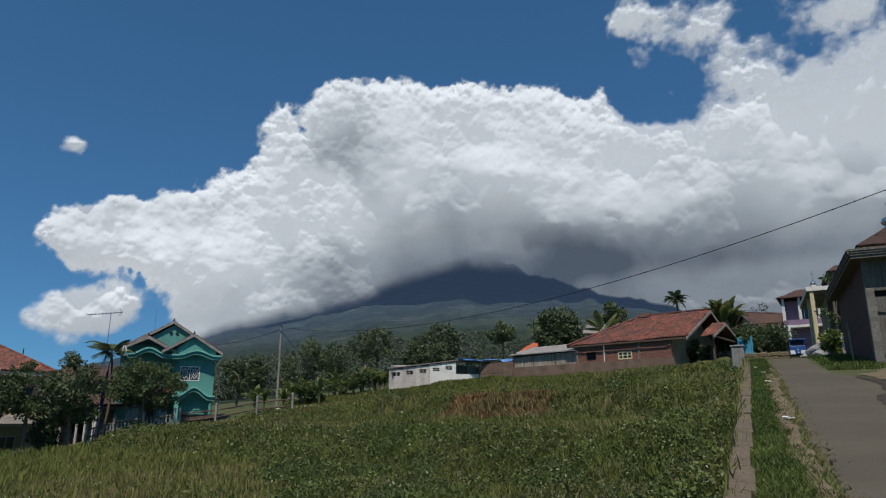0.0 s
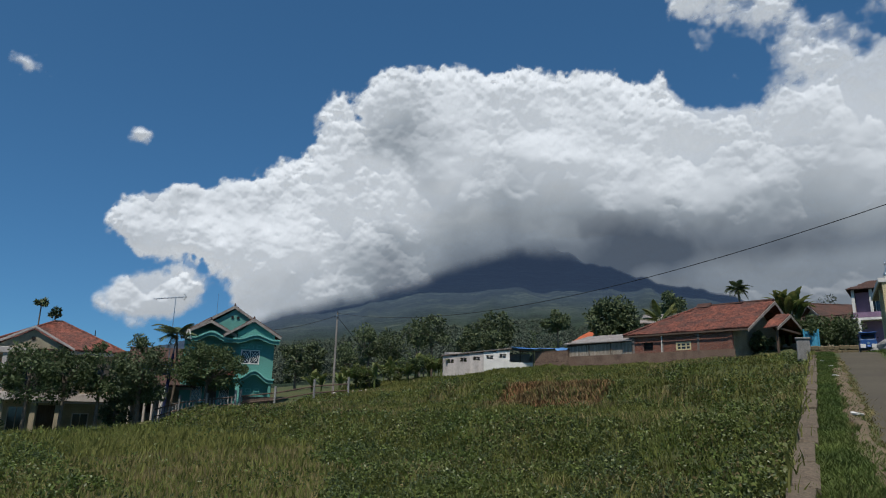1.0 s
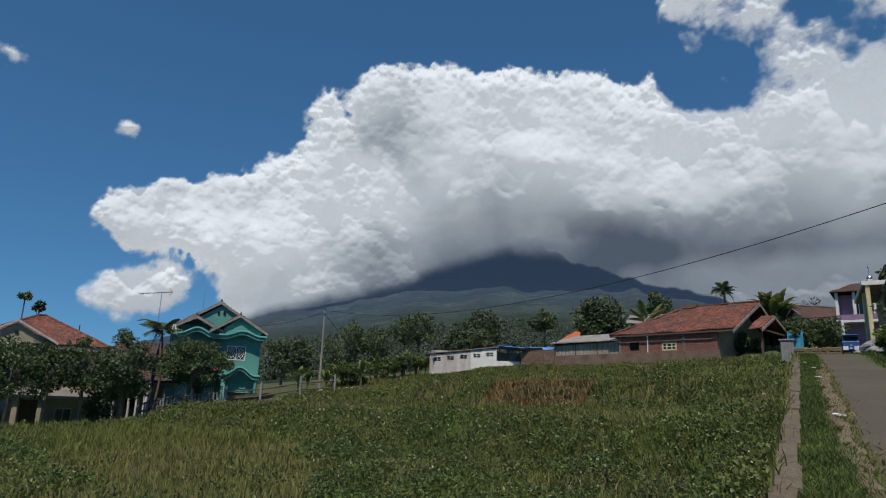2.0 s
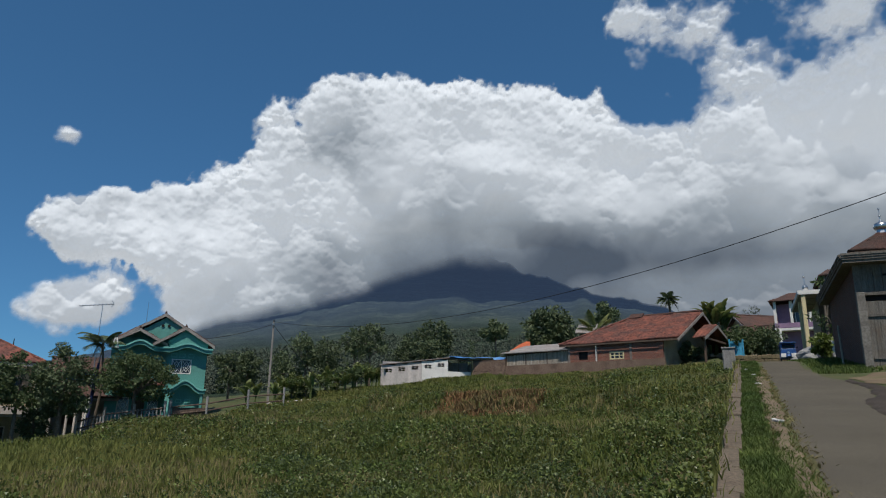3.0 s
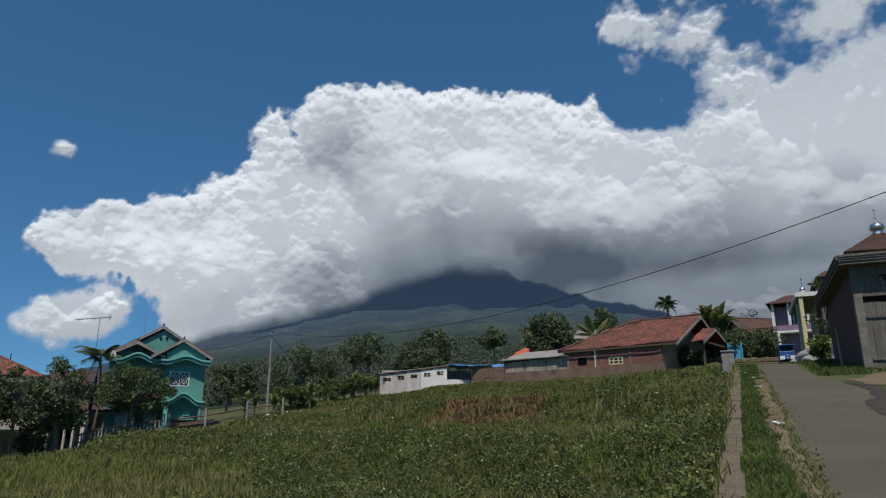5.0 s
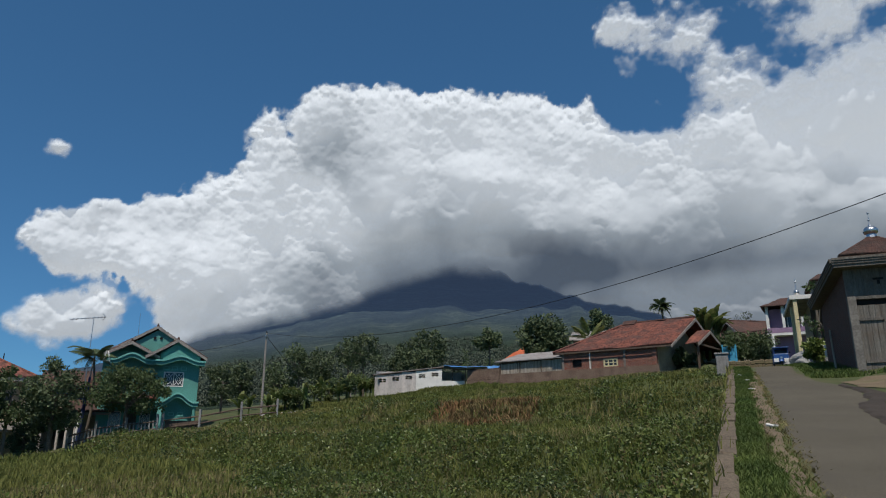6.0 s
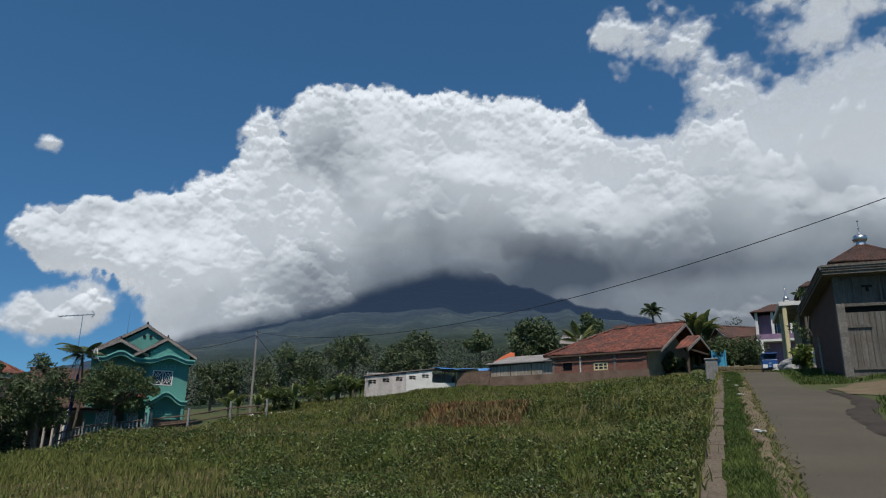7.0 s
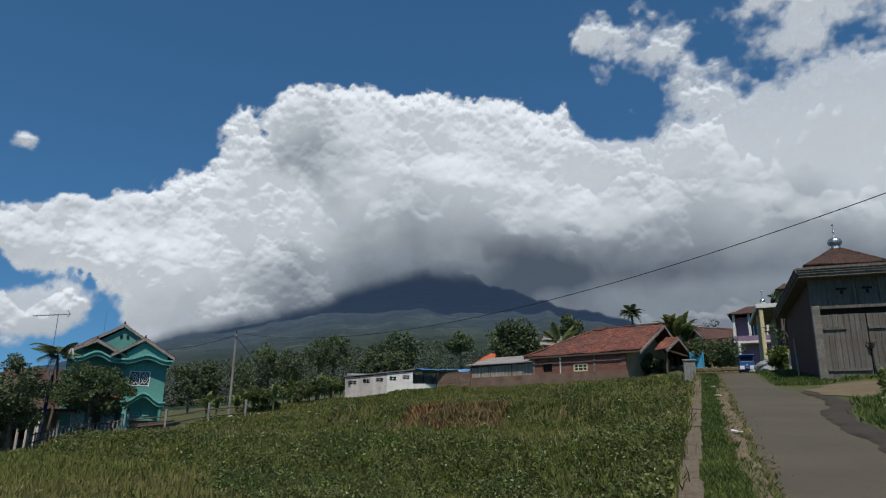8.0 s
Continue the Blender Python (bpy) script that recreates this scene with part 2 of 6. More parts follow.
def array_mesh(name, verts, faces, mat, parent=None, smooth=False):
    """A mesh object from numpy arrays of vertices and of equal-sided faces."""
    me = bpy.data.meshes.new(name)
    verts, faces = np.asarray(verts, np.float32), np.asarray(faces, np.int32)
    n, k = faces.shape
    me.vertices.add(len(verts))
    me.vertices.foreach_set("co", verts.ravel())
    me.loops.add(n * k)
    me.loops.foreach_set("vertex_index", faces.ravel())
    me.polygons.add(n)
    me.polygons.foreach_set("loop_start", np.arange(0, n * k, k, dtype=np.int32))
    if smooth:
        me.polygons.foreach_set("use_smooth", np.ones(n, bool))
    me.update(calc_edges=True)
    me.materials.append(mat)
    ob = new(name, me)
    if parent:
        ob.parent = parent
    return ob


def thing(name, m, label, category, group="", kind=""):
    ob = new(name)
    ob.empty_display_size = 0.2
    ob.matrix_world = m
    return tagged(ob, label, category, group, kind)


def box(size, at=(0, 0, 0), turn=(0, 0, 0), bevel=0.0, bm=None):
    """A box by its size, centre and turn in degrees, added to bm."""
    bm = bm or bmesh.new()
    made = bmesh.ops.create_cube(bm, size=1.0, matrix=pose(*at, *turn) @ Matrix.Diagonal((*size, 1)))
    if bevel:
        edges = list({e for v in made["verts"] for e in v.link_edges})
        bmesh.ops.bevel(bm, geom=edges, offset=bevel, segments=1, affect="EDGES")
    return bm


def rod(a, b, r1, r2=None, sides=8, bm=None):
    """A tapered rod from a to b, added to bm."""
    bm = bm or bmesh.new()
    a, b = Vector(a), Vector(b)
    d = b - a
    m = Matrix.Translation((a + b) / 2) @ d.to_track_quat("Z", "Y").to_matrix().to_4x4()
    bmesh.ops.create_cone(bm, cap_ends=True, segments=sides, radius1=r1, radius2=r1 if r2 is None else r2, depth=d.length, matrix=m)
    return bm


def prism(outline, depth, axis="y", at=0.0, bm=None):
    """An outline in the x-z plane (axis y) or the y-z plane (axis x), given a depth from at."""
    bm = bm or bmesh.new()
    def put(p, k):
        return (p[0], k, p[1]) if axis == "y" else ((k, p[0], p[1]) if axis == "x" else (p[0], p[1], k))
    A = [bm.verts.new(put(p, at)) for p in outline]
    B = [bm.verts.new(put(p, at + depth)) for p in outline]
    n = len(outline)
    bm.faces.new(A)
    bm.faces.new(B[::-1])
    for i in range(n):
        bm.faces.new((A[i], B[i], B[(i + 1) % n], A[(i + 1) % n]))
    bmesh.ops.recalc_face_normals(bm, faces=bm.faces)
    return bm


RNG = np.random.default_rng(4)
_G = RNG.normal(size=(64, 64, 64)).astype(np.float32)


def lattice(x, y, z):
    """Smooth value noise, about -1 to 1."""
    xi, yi, zi = np.floor(x).astype(int), np.floor(y).astype(int), np.floor(z).astype(int)
    fx, fy, fz = x - xi, y - yi, z - zi
    fx, fy, fz = (f * f * f * (f * (f * 6 - 15) + 10) for f in (fx, fy, fz))
    out = 0
    for i in (0, 1):
        for j in (0, 1):
            for k in (0, 1):
                w = (fx if i else 1 - fx) * (fy if j else 1 - fy) * (fz if k else 1 - fz)
                out = out + w * _G[(xi + i) % 64, (yi + j) % 64, (zi + k) % 64]
    return out * 0.8


def fbm(x, y, z=0.0, octaves=5, gain=0.5, billow=False):
    z = z + np.zeros_like(x)
    out, amp = 0, 1.0
    for k in range(octaves):
        n = lattice(x * 2 ** k + 7.3 * k, y * 2 ** k + 3.1 * k, z * 2 ** k + 5.7 * k)
        out, amp = out + amp * (np.abs(n) if billow else n), amp * gain
    return out


def cells(x, y, octaves=4, gain=0.5):
    """Round bumps packed side by side, in several sizes: 0 in the creases to about 2 on the domes."""
    out, amp = 0, 1.0
    for k in range(octaves):
        px, py = x * 2.1 ** k + 11.7 * k, y * 2.1 ** k + 4.9 * k
        xi, yi = np.floor(px).astype(int), np.floor(py).astype(int)
        best = np.full(px.shape, 9.0)
        for i in (-1, 0, 1):
            for j in (-1, 0, 1):
                jx, jy = _G[(xi + i) % 64, (yi + j) % 64, k], _G[(xi + i) % 64, (yi + j) % 64, k + 20]
                best = np.minimum(best, (px - xi - i - 0.5 - 0.33 * np.clip(jx, -1.4, 1.4)) ** 2 + (py - yi - j - 0.5 - 0.33 * np.clip(jy, -1.4, 1.4)) ** 2)
        out, amp = out + amp * np.sqrt(np.maximum(0, 1.1 - best)), amp * gain
    return out


def smooth(a, b, v):
    t = np.clip((v - a) / (b - a), 0, 1)
    return t * t * (3 - 2 * t)


# ---- the lie of the land ----
ROAD_AZ = radians(23.3)
RU, RV = (math.sin(ROAD_AZ), math.cos(ROAD_AZ)), (math.cos(ROAD_AZ), -math.sin(ROAD_AZ))


def road_uv(x, y):
    """Metres along the road and to its right, from under the camera."""
    return x * RU[0] + y * RU[1], x * RV[0] + y * RV[1]


def road_xy(u, v):
    return u * RU[0] + v * RV[0], u * RU[1] + v * RV[1]


def road_height(u):
    return 0.129 * np.minimum(u, 39.0) + 0.083 * np.maximum(u - 39.0, 0)


def field_height(x, y):
    """The terraced field: an even slope cut into treads and banks."""
    p = 0.12 * x + 0.10 * y - 1.08 + 0.10 * fbm(x * 0.06, y * 0.06, 2.0, 2)
    p = np.where(p < -1.0, -1.0 + (p + 1.0) * 0.3, p)
    phase = (p - 0.80) / 1.65
    f = phase - np.floor(phase + 0.5)          # 0 in the middle of a bank
    saw = np.where(np.abs(f) < 0.07, f / 0.07, np.sign(f) * (1 - (np.abs(f) - 0.07) / 0.43))
    lump = 0.05 * fbm(x * 0.7, y * 0.7, 1.0, 3)
    return p + 0.42 * saw * (1 - 0.75 * smooth(40, 50, y)) * (1 - smooth(66, 78, y)) - 0.25 * smooth(42, 50, y) * (1 - smooth(64, 70, y)) + lump


def ground_height(x, y):
    x, y = np.asarray(x, float), np.asarray(y, float)
    u, v = road_uv(x, y)
    field = field_height(x, y)
    road = road_height(u)
    right = road + 0.18 * smooth(3.6, 5.5, v) + 0.05 * np.maximum(v - 5.5, 0) + 0.03 * fbm(x, y, 3.0, 3)
    near = np.where(v > -0.40, np.where(v > 3.4, right, road - 0.015), np.minimum(field, road - 0.25))
    blend = smooth(-2.2, -0.40, v)
    near = np.where(v < -0.40, field * (1 - blend) + (road - 0.55) * blend, near)
    near = np.where((u < -5), np.minimum(near, road + 0.2), near)
    d, az = np.hypot(x, y), np.degrees(np.arctan2(x, y))
    ahead = smooth(78, 130, d) * (np.abs(az) < 95)
    flank = 15.3 - np.where(az < 1, 0.355, 0.335) * np.sqrt((az - 1.0) ** 2 + 6.0) + 0.25 * fbm(az * 0.25, az * 0 + 1.0, 0.0, 4) - 0.6 * smooth(20, 60, np.abs(az))
    flank = np.maximum(flank, 3.0)
    g = np.clip(np.log(np.maximum(d, 78) / 78) / np.log(3900 / 78), 0, 1)
    shoulder = 12.2 - np.log1p(np.exp((12.2 - flank) * 3)) / 3
    low = 3.7 + 0.10 * np.clip(az, -40, 40)
    el = low + (shoulder - low) * g ** 2.0 + (flank - shoulder) * smooth(3850, 4450, d)
    el = el + (0.30 * fbm(az * 0.16 + 9, d / 4200, 4.0, 4) - 0.22 * np.abs(fbm(az * 0.30, d / 1500, 14.0, 5)) + 0.1) * smooth(0.15, 0.6, g)
    far = 1.6 + d * np.tan(np.radians(el)) * (1 - 0.5 * smooth(4470, 4600, d))
    return near * (1 - ahead) + far * ahead


def build_ground():
    az = np.radians(np.concatenate([np.arange(-180, -46, 3.0), np.arange(-46, 46, 0.22), np.arange(46, 180, 3.0)]))
    rad = np.concatenate([[0.02, 0.6], np.geomspace(1.0, 80, 300), np.geomspace(82, 4600, 170)])
    A, D = np.meshgrid(az, rad)
    X, Y = D * np.sin(A) - 0.3 * np.exp(-D), D * np.cos(A) - 0.3 * np.exp(-D)
    Z = ground_height(X, Y)
    n, k = X.shape
    i = np.arange(n - 1)[:, None] * k
    j, j1 = np.arange(k)[None, :], (np.arange(k)[None, :] + 1) % k
    F = np.stack([i + j, i + k + j, i + k + j1, i + j1], -1).reshape(-1, 4)
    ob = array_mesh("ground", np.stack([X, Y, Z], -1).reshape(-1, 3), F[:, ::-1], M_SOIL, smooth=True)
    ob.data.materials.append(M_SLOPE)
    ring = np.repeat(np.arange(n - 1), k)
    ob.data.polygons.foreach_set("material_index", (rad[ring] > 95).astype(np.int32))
    # far: share of haze painted into the slope's colour and emission
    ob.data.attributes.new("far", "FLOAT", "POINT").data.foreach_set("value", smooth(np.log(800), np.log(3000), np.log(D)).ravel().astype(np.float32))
    tagged(ob, "terraced grassy hillside rising to a forested volcano", "ground", kind="structure")


build_ground()


def strip(name, u0, u1, edges, lift, mat, step=0.5, label="", category="road"):
    """A strip along the road between two edges v(u), with thickness."""
    us = np.arange(u0, u1 + step, step)
    m = 9
    V = []
    for u in us:
        a, b = edges(u)
        for q in range(m):
            v = a + (b - a) * q / (m - 1)
            x, y = road_xy(u, v)
            V.append((x, y, float(road_height(u)) + lift - 0.045 + 0.06 * min(1.0, 2.2 * math.sin(math.pi * q / (m - 1)))))
    n = len(us)
    F = [(i * m + q, i * m + q + 1, (i + 1) * m + q + 1, (i + 1) * m + q) for i in range(n - 1) for q in range(m - 1)]
    ob = array_mesh(name, V, F, mat, smooth=True)
    return tagged(ob, label, category, kind="structure")


def lane_edges(u):
    """The lane's left and right edges; it narrows towards the lower end."""
    right = 2.46 + 0.62 * float(smooth(28.0, 23.5, u) * smooth(16.0, 21.0, u)) + 0.20 * float(smooth(30, 42, u)) + 0.05 * math.sin(u * 2.1) + 0.05 * math.sin(u * 0.7)
    return 0.47 + 0.0055 * min(max(u, 0.0), 36.0) + 0.04 * math.sin(u * 0.9) + 0.03 * math.sin(u * 2.7), right



strip("road", -45, 58, lane_edges, 0.0, M_ASPHALT, label="worn grey-brown asphalt village lane climbing the slope")


# ---- the cloud bank ----
LOBES = [  # azimuth, elevation, half width, half height of the cloud's masses, degrees
    (-29.2, 13.6, 3.0, 2.5), (-26.4, 14.4, 3.4, 3.3), (-22.8, 14.4, 3.8, 4.6), (-19.2, 12.8, 4.5, 7.6),
    (-14.8, 18.0, 3.6, 7.0), (-9.0, 19.5, 5.2, 8.8), (-4.5, 20.5, 6.5, 8.6), (1.5, 20.0, 6.0, 8.8), (6.5, 19.5, 6.0, 8.8),
    (11.5, 18.0, 6.0, 8.8), (16.5, 17.0, 6.0, 8.2), (21.0, 15.5, 6.0, 7.8), (26.5, 18.0, 7.0, 9.0), (33.0, 19.0, 8.0, 11.0),
    (41.0, 18.0, 9.0, 14.0), (26.5, 26.5, 4.0, 4.5), (32.0, 30.0, 6.0, 5.0), (22.5, 30.8, 4.5, 2.4), (17.5, 31.6, 3.4, 1.7), (39.0, 33.0, 6.0, 6.0),
    (-28.4, 8.6, 3.6, 2.0), (-31.45, 20.15, 0.9, 0.7), (-39.9, 24.5, 1.6, 1.1), (0.0, 13.5, 14.0, 4.0), (-12.0, 12.0, 8.0, 4.5), (18.0, 10.9, 8.0, 3.4), (30.0, 11.6, 14.0, 5.2),
]


def build_cloud():
    az, el = np.meshgrid(np.arange(-46, 52, 0.10), np.arange(5.5, 41, 0.10))
    wx, wy = fbm(az * 0.16, el * 0.16, 1.0, 5), fbm(az * 0.16 + 40, el * 0.16, 1.0, 5)
    a2, e2 = az + 0.7 * wx, el + 0.7 * wy
    body = np.full(az.shape, -9.0)
    for ca, ce, ra, re in LOBES:
        q = 1 - np.sqrt(((a2 - ca) / ra) ** 2 + ((e2 - ce) / re) ** 2)
        q = q * max(min(ra, re), 1.1) / 3.0
        body = np.logaddexp(body * 9, q * 9) / 9
    wx2, wy2 = fbm(az * 0.45, el * 0.45, 21.0, 3, 0.45), fbm(az * 0.45 + 40, el * 0.45, 21.0, 3, 0.45)
    a3, e3 = a2 + 0.30 * wx2, e2 + 0.30 * wy2
    puff = cells(a3 * 0.20, e3 * 0.23, 4, 0.48) - 0.82
    knob = cells(a3 * 0.21 + 3.0, e3 * 0.25, 2, 0.40)
    fray = fbm(az * 1.5, el * 1.5, 31.0, 4, 0.6)
    thin = smooth(13.5, 19, az) * smooth(22.5, 26, el)               # the ragged upper cloud
    line = np.arange(-46, 52, 0.10)
    reach = np.linspace(1500, 4450, 60)[:, None]
    ridge = np.degrees(np.arctan2(ground_height(reach * np.sin(np.radians(line)), reach * np.cos(np.radians(line))), reach)).max(0)
    base = np.where(az < 0, 13.45 + 0.32 * az, 13.45 - 0.06 * np.minimum(az, 14)) + 0.35 * fbm(az * 0.22, el * 0.22, 6.0, 5)
    strip = smooth(2, 4, az) * smooth(16.0, 14.2, el) * smooth(-0.30, -0.10, el - ridge[None, :])     # paler cloud far off under the base
    floor_cut = np.maximum(smooth(-0.8, 0.7, el - base), np.maximum(strip, smooth(-21, -24, az)))
    field = body + 0.34 * (puff - 0.75) + 0.05 * fray + thin * (0.70 * fbm(az * 0.26, el * 0.36, 8.0, 7, 0.55) - 0.02)
    field = field + 0.4 * strip * (0.40 + fbm(az * 0.15, el * 0.35, 9.0, 4, 0.4))
    field = np.maximum(field, 0.7 * smooth(-1, 1, az) * smooth(13.0, 9.5, az) * smooth(16.0, 14.0, el))       # dark cloud closing on the summit
    width = 0.10 + 0.06 * smooth(-0.5, 0.8, wx2) + 0.85 * thin + 0.5 * strip + 0.12 * smooth(-20, -24, az) * np.maximum(smooth(11.8, 10.0, el), smooth(18.5, 19.5, el))
    alpha = smooth(0.0, 1.0, field / width) * floor_cut * (1 - 0.08 * thin)
    inside = np.clip(field, 0, 1.6)
    deep_in = smooth(0, 0.35, inside)
    soft = (1 - 0.9 * strip * smooth(14.0, 12.0, el)) * (1 - 0.45 * smooth(16.5, 13, el) * smooth(-10, -3, az)) * (1 - 0.5 * thin) * (1 - 0.85 * smooth(17.0, 15.0, el) * np.exp(-((az - 2) / 8.0) ** 4))
    bulge = 120 * (1 - np.exp(-inside * 0.9)) + deep_in * soft * (26 * knob + 7 * puff + 24 * fbm(az * 0.20, el * 0.25, 41.0, 4, 0.36))
    R = 2550 - bulge
    # depth holds painted shade: base, middle and creases between puffs come out greyer
    middle = np.exp(-((az - 5) / 14.0) ** 2) + 0.50 * smooth(8, 26, az)
    span = 9.5 - 2.5 * smooth(10, 22, az)
    depth = smooth(span, -1.6, el - base + 0.5 * fbm(az * 0.08, el * 0.14, 3.0, 3, 0.4)) * np.clip(middle + 0.12 + 0.26 * smooth(-13, -4, az), 0, 1)
    mottle = fbm(az * 0.10 + 0.2 * wy, el * 0.17 + 0.2 * wx, 7.0, 5, 0.42)
    depth = depth + deep_in * (0.11 * (0.9 - puff) + 0.24 * mottle * (1 - 0.6 * depth) + 0.12 * smooth(-15, -24, az)) - 0.26 * strip * smooth(13.4, 11.5, el) * smooth(8, 12, az) - 0.20 * thin
    # shade painted darker still where the base meets the summit
    depth = np.maximum(depth, 0.85 * smooth(3.2, 0.4, el - base) * np.exp(-((az - 4) / 9.0) ** 2))
    depth = np.clip(depth, 0, 1)
    A, E = np.radians(az), np.radians(el)
    P = np.stack([R * np.cos(E) * np.sin(A), R * np.cos(E) * np.cos(A), R * np.sin(E)], -1)
    n, k = az.shape
    i, j = np.arange(n - 1)[:, None] * k, np.arange(k - 1)[None, :]
    F = np.stack([i + j, i + j + 1, i + k + j + 1, i + k + j], -1).reshape(-1, 4)
    F = F[alpha.ravel()[F].max(1) > 0.004]
    used = np.unique(F)
    index = np.zeros(n * k, np.int64)
    index[used] = np.arange(len(used))
    ob = array_mesh("cloud", P.reshape(-1, 3)[used], index[F], M_CLOUD, smooth=True)
    ob.data.attributes.new("thickness", "FLOAT", "POINT").data.foreach_set("value", alpha.ravel()[used].astype(np.float32))
    ob.data.attributes.new("depth", "FLOAT", "POINT").data.foreach_set("value", depth.ravel()[used].astype(np.float32))
    tagged(ob, "towering white cumulus cloud with a grey base round the summit", "cloud", kind="structure")


build_cloud()


def build_shade_deck():
    """An added sheet, unseen behind the cloud's face, that throws shade on the upper mountain."""
    az, d = np.meshgrid(np.arange(-12, 22, 1.0), np.linspace(2430, 4700, 30))
    top = 26.0 - 0.018 * (az - 2) ** 2
    el = np.clip(top, 14.5, 26) * 0.80 - 1.5
    A = np.radians(az)
    P = np.stack([d * np.sin(A), d * np.cos(A), d * np.tan(np.radians(el)) + 40 * fbm(d / 300, az / 6, 3.0, 3)], -1)
    n, k = az.shape
    i, j = np.arange(n - 1)[:, None] * k, np.arange(k - 1)[None, :]
    F = np.stack([i + j, i + j + 1, i + k + j + 1, i + k + j], -1).reshape(-1, 4)
    ob = array_mesh("cloud", P.reshape(-1, 3), F, M_SHADE_DECK, smooth=True)
    tagged(ob, "added grey sheet hidden behind the cloud, shading the summit", "cloud", kind="structure")


build_shade_deck()


# ---- building parts ----
def gz(x, y):
    return float(ground_height(x, y))


def tiled_slope(a, b, c, d, pitch=0.24, row=0.30, name="roof", mat=None, parent=None, label="", thick=0.06, worn=0.02):
    """A slope of pan tiles: a-b the eave, d-c the ridge; each tile course steps and each column curves."""
    a, b, c, d = (np.array(p, float) for p in (a, b, c, d))
    w, h = max(np.linalg.norm(b - a), np.linalg.norm(c - d)), np.linalg.norm((d + c) / 2 - (a + b) / 2)
    nu, nv = max(2, int(w / pitch)) * 4, max(2, int(h / row)) * 3
    nrm = np.cross(b - a, (d + c) / 2 - (a + b) / 2)
    nrm = nrm / np.linalg.norm(nrm)
    nrm = nrm if nrm[2] > 0 else -nrm
    U, V = np.meshgrid(np.linspace(0, 1, nu + 1), np.linspace(0, 1, nv + 1))
    P = ((1 - V)[..., None] * ((1 - U)[..., None] * a + U[..., None] * b) + V[..., None] * ((1 - U)[..., None] * d + U[..., None] * c))
    course = (V * nv / 3) % 1.0
    lift = 0.05 * np.abs(np.sin(U * nu / 4 * np.pi)) + 0.045 * (1 - course) + worn * 2 * fbm(P[..., 0] * 0.7, P[..., 1] * 0.7, P[..., 2], 3)
    top = P + nrm * lift[..., None]
    bottom = P - nrm * thick
    n, k = U.shape
    i, j = np.arange(n - 1)[:, None] * k, np.arange(k - 1)[None, :]
    F = np.stack([i + j, i + j + 1, i + k + j + 1, i + k + j], -1).reshape(-1, 4)
    low = F[:, ::-1] + n * k
    ring = np.concatenate([np.arange(k), np.arange(1, n) * k + k - 1, (n - 1) * k + np.arange(k - 2, -1, -1), np.arange(n - 2, 0, -1) * k])
    nxt = np.roll(ring, -1)
    side = np.stack([ring, ring + n * k, nxt + n * k, nxt], -1)
    ob = array_mesh(name, np.concatenate([top.reshape(-1, 3), bottom.reshape(-1, 3)]), np.concatenate([F, low, side]), mat or M_TILE, parent)
    if label:
        tagged(ob, label)
    return ob


def wall_with_holes(x0, x1, z0, z1, holes, thick=0.15, y=0.0, bm=None):
    """A wall in the x-z plane from y inward, with openings (x0, x1, z0, z1) right through it."""
    bm = bm or bmesh.new()
    xs = sorted({x0, x1, *(h[0] for h in holes), *(h[1] for h in holes)})
    zs = sorted({z0, z1, *(h[2] for h in holes), *(h[3] for h in holes)})
    for xa, xb in zip(xs, xs[1:]):
        run = None
        for za, zb in zip(zs, zs[1:]):
            cx, cz = (xa + xb) / 2, (za + zb) / 2
            if any(h[0] < cx < h[1] and h[2] < cz < h[3] for h in holes):
                if run:
                    box((xb - xa, thick, run[1] - run[0]), (cx, y + thick / 2, (run[0] + run[1]) / 2), bm=bm)
                run = None
            else:
                run = (run[0] if run else za, zb)
        if run:
            box((xb - xa, thick, run[1] - run[0]), (cx, y + thick / 2, (run[0] + run[1]) / 2), bm=bm)
    bmesh.ops.remove_doubles(bm, verts=bm.verts, dist=0.0005)
    return bm


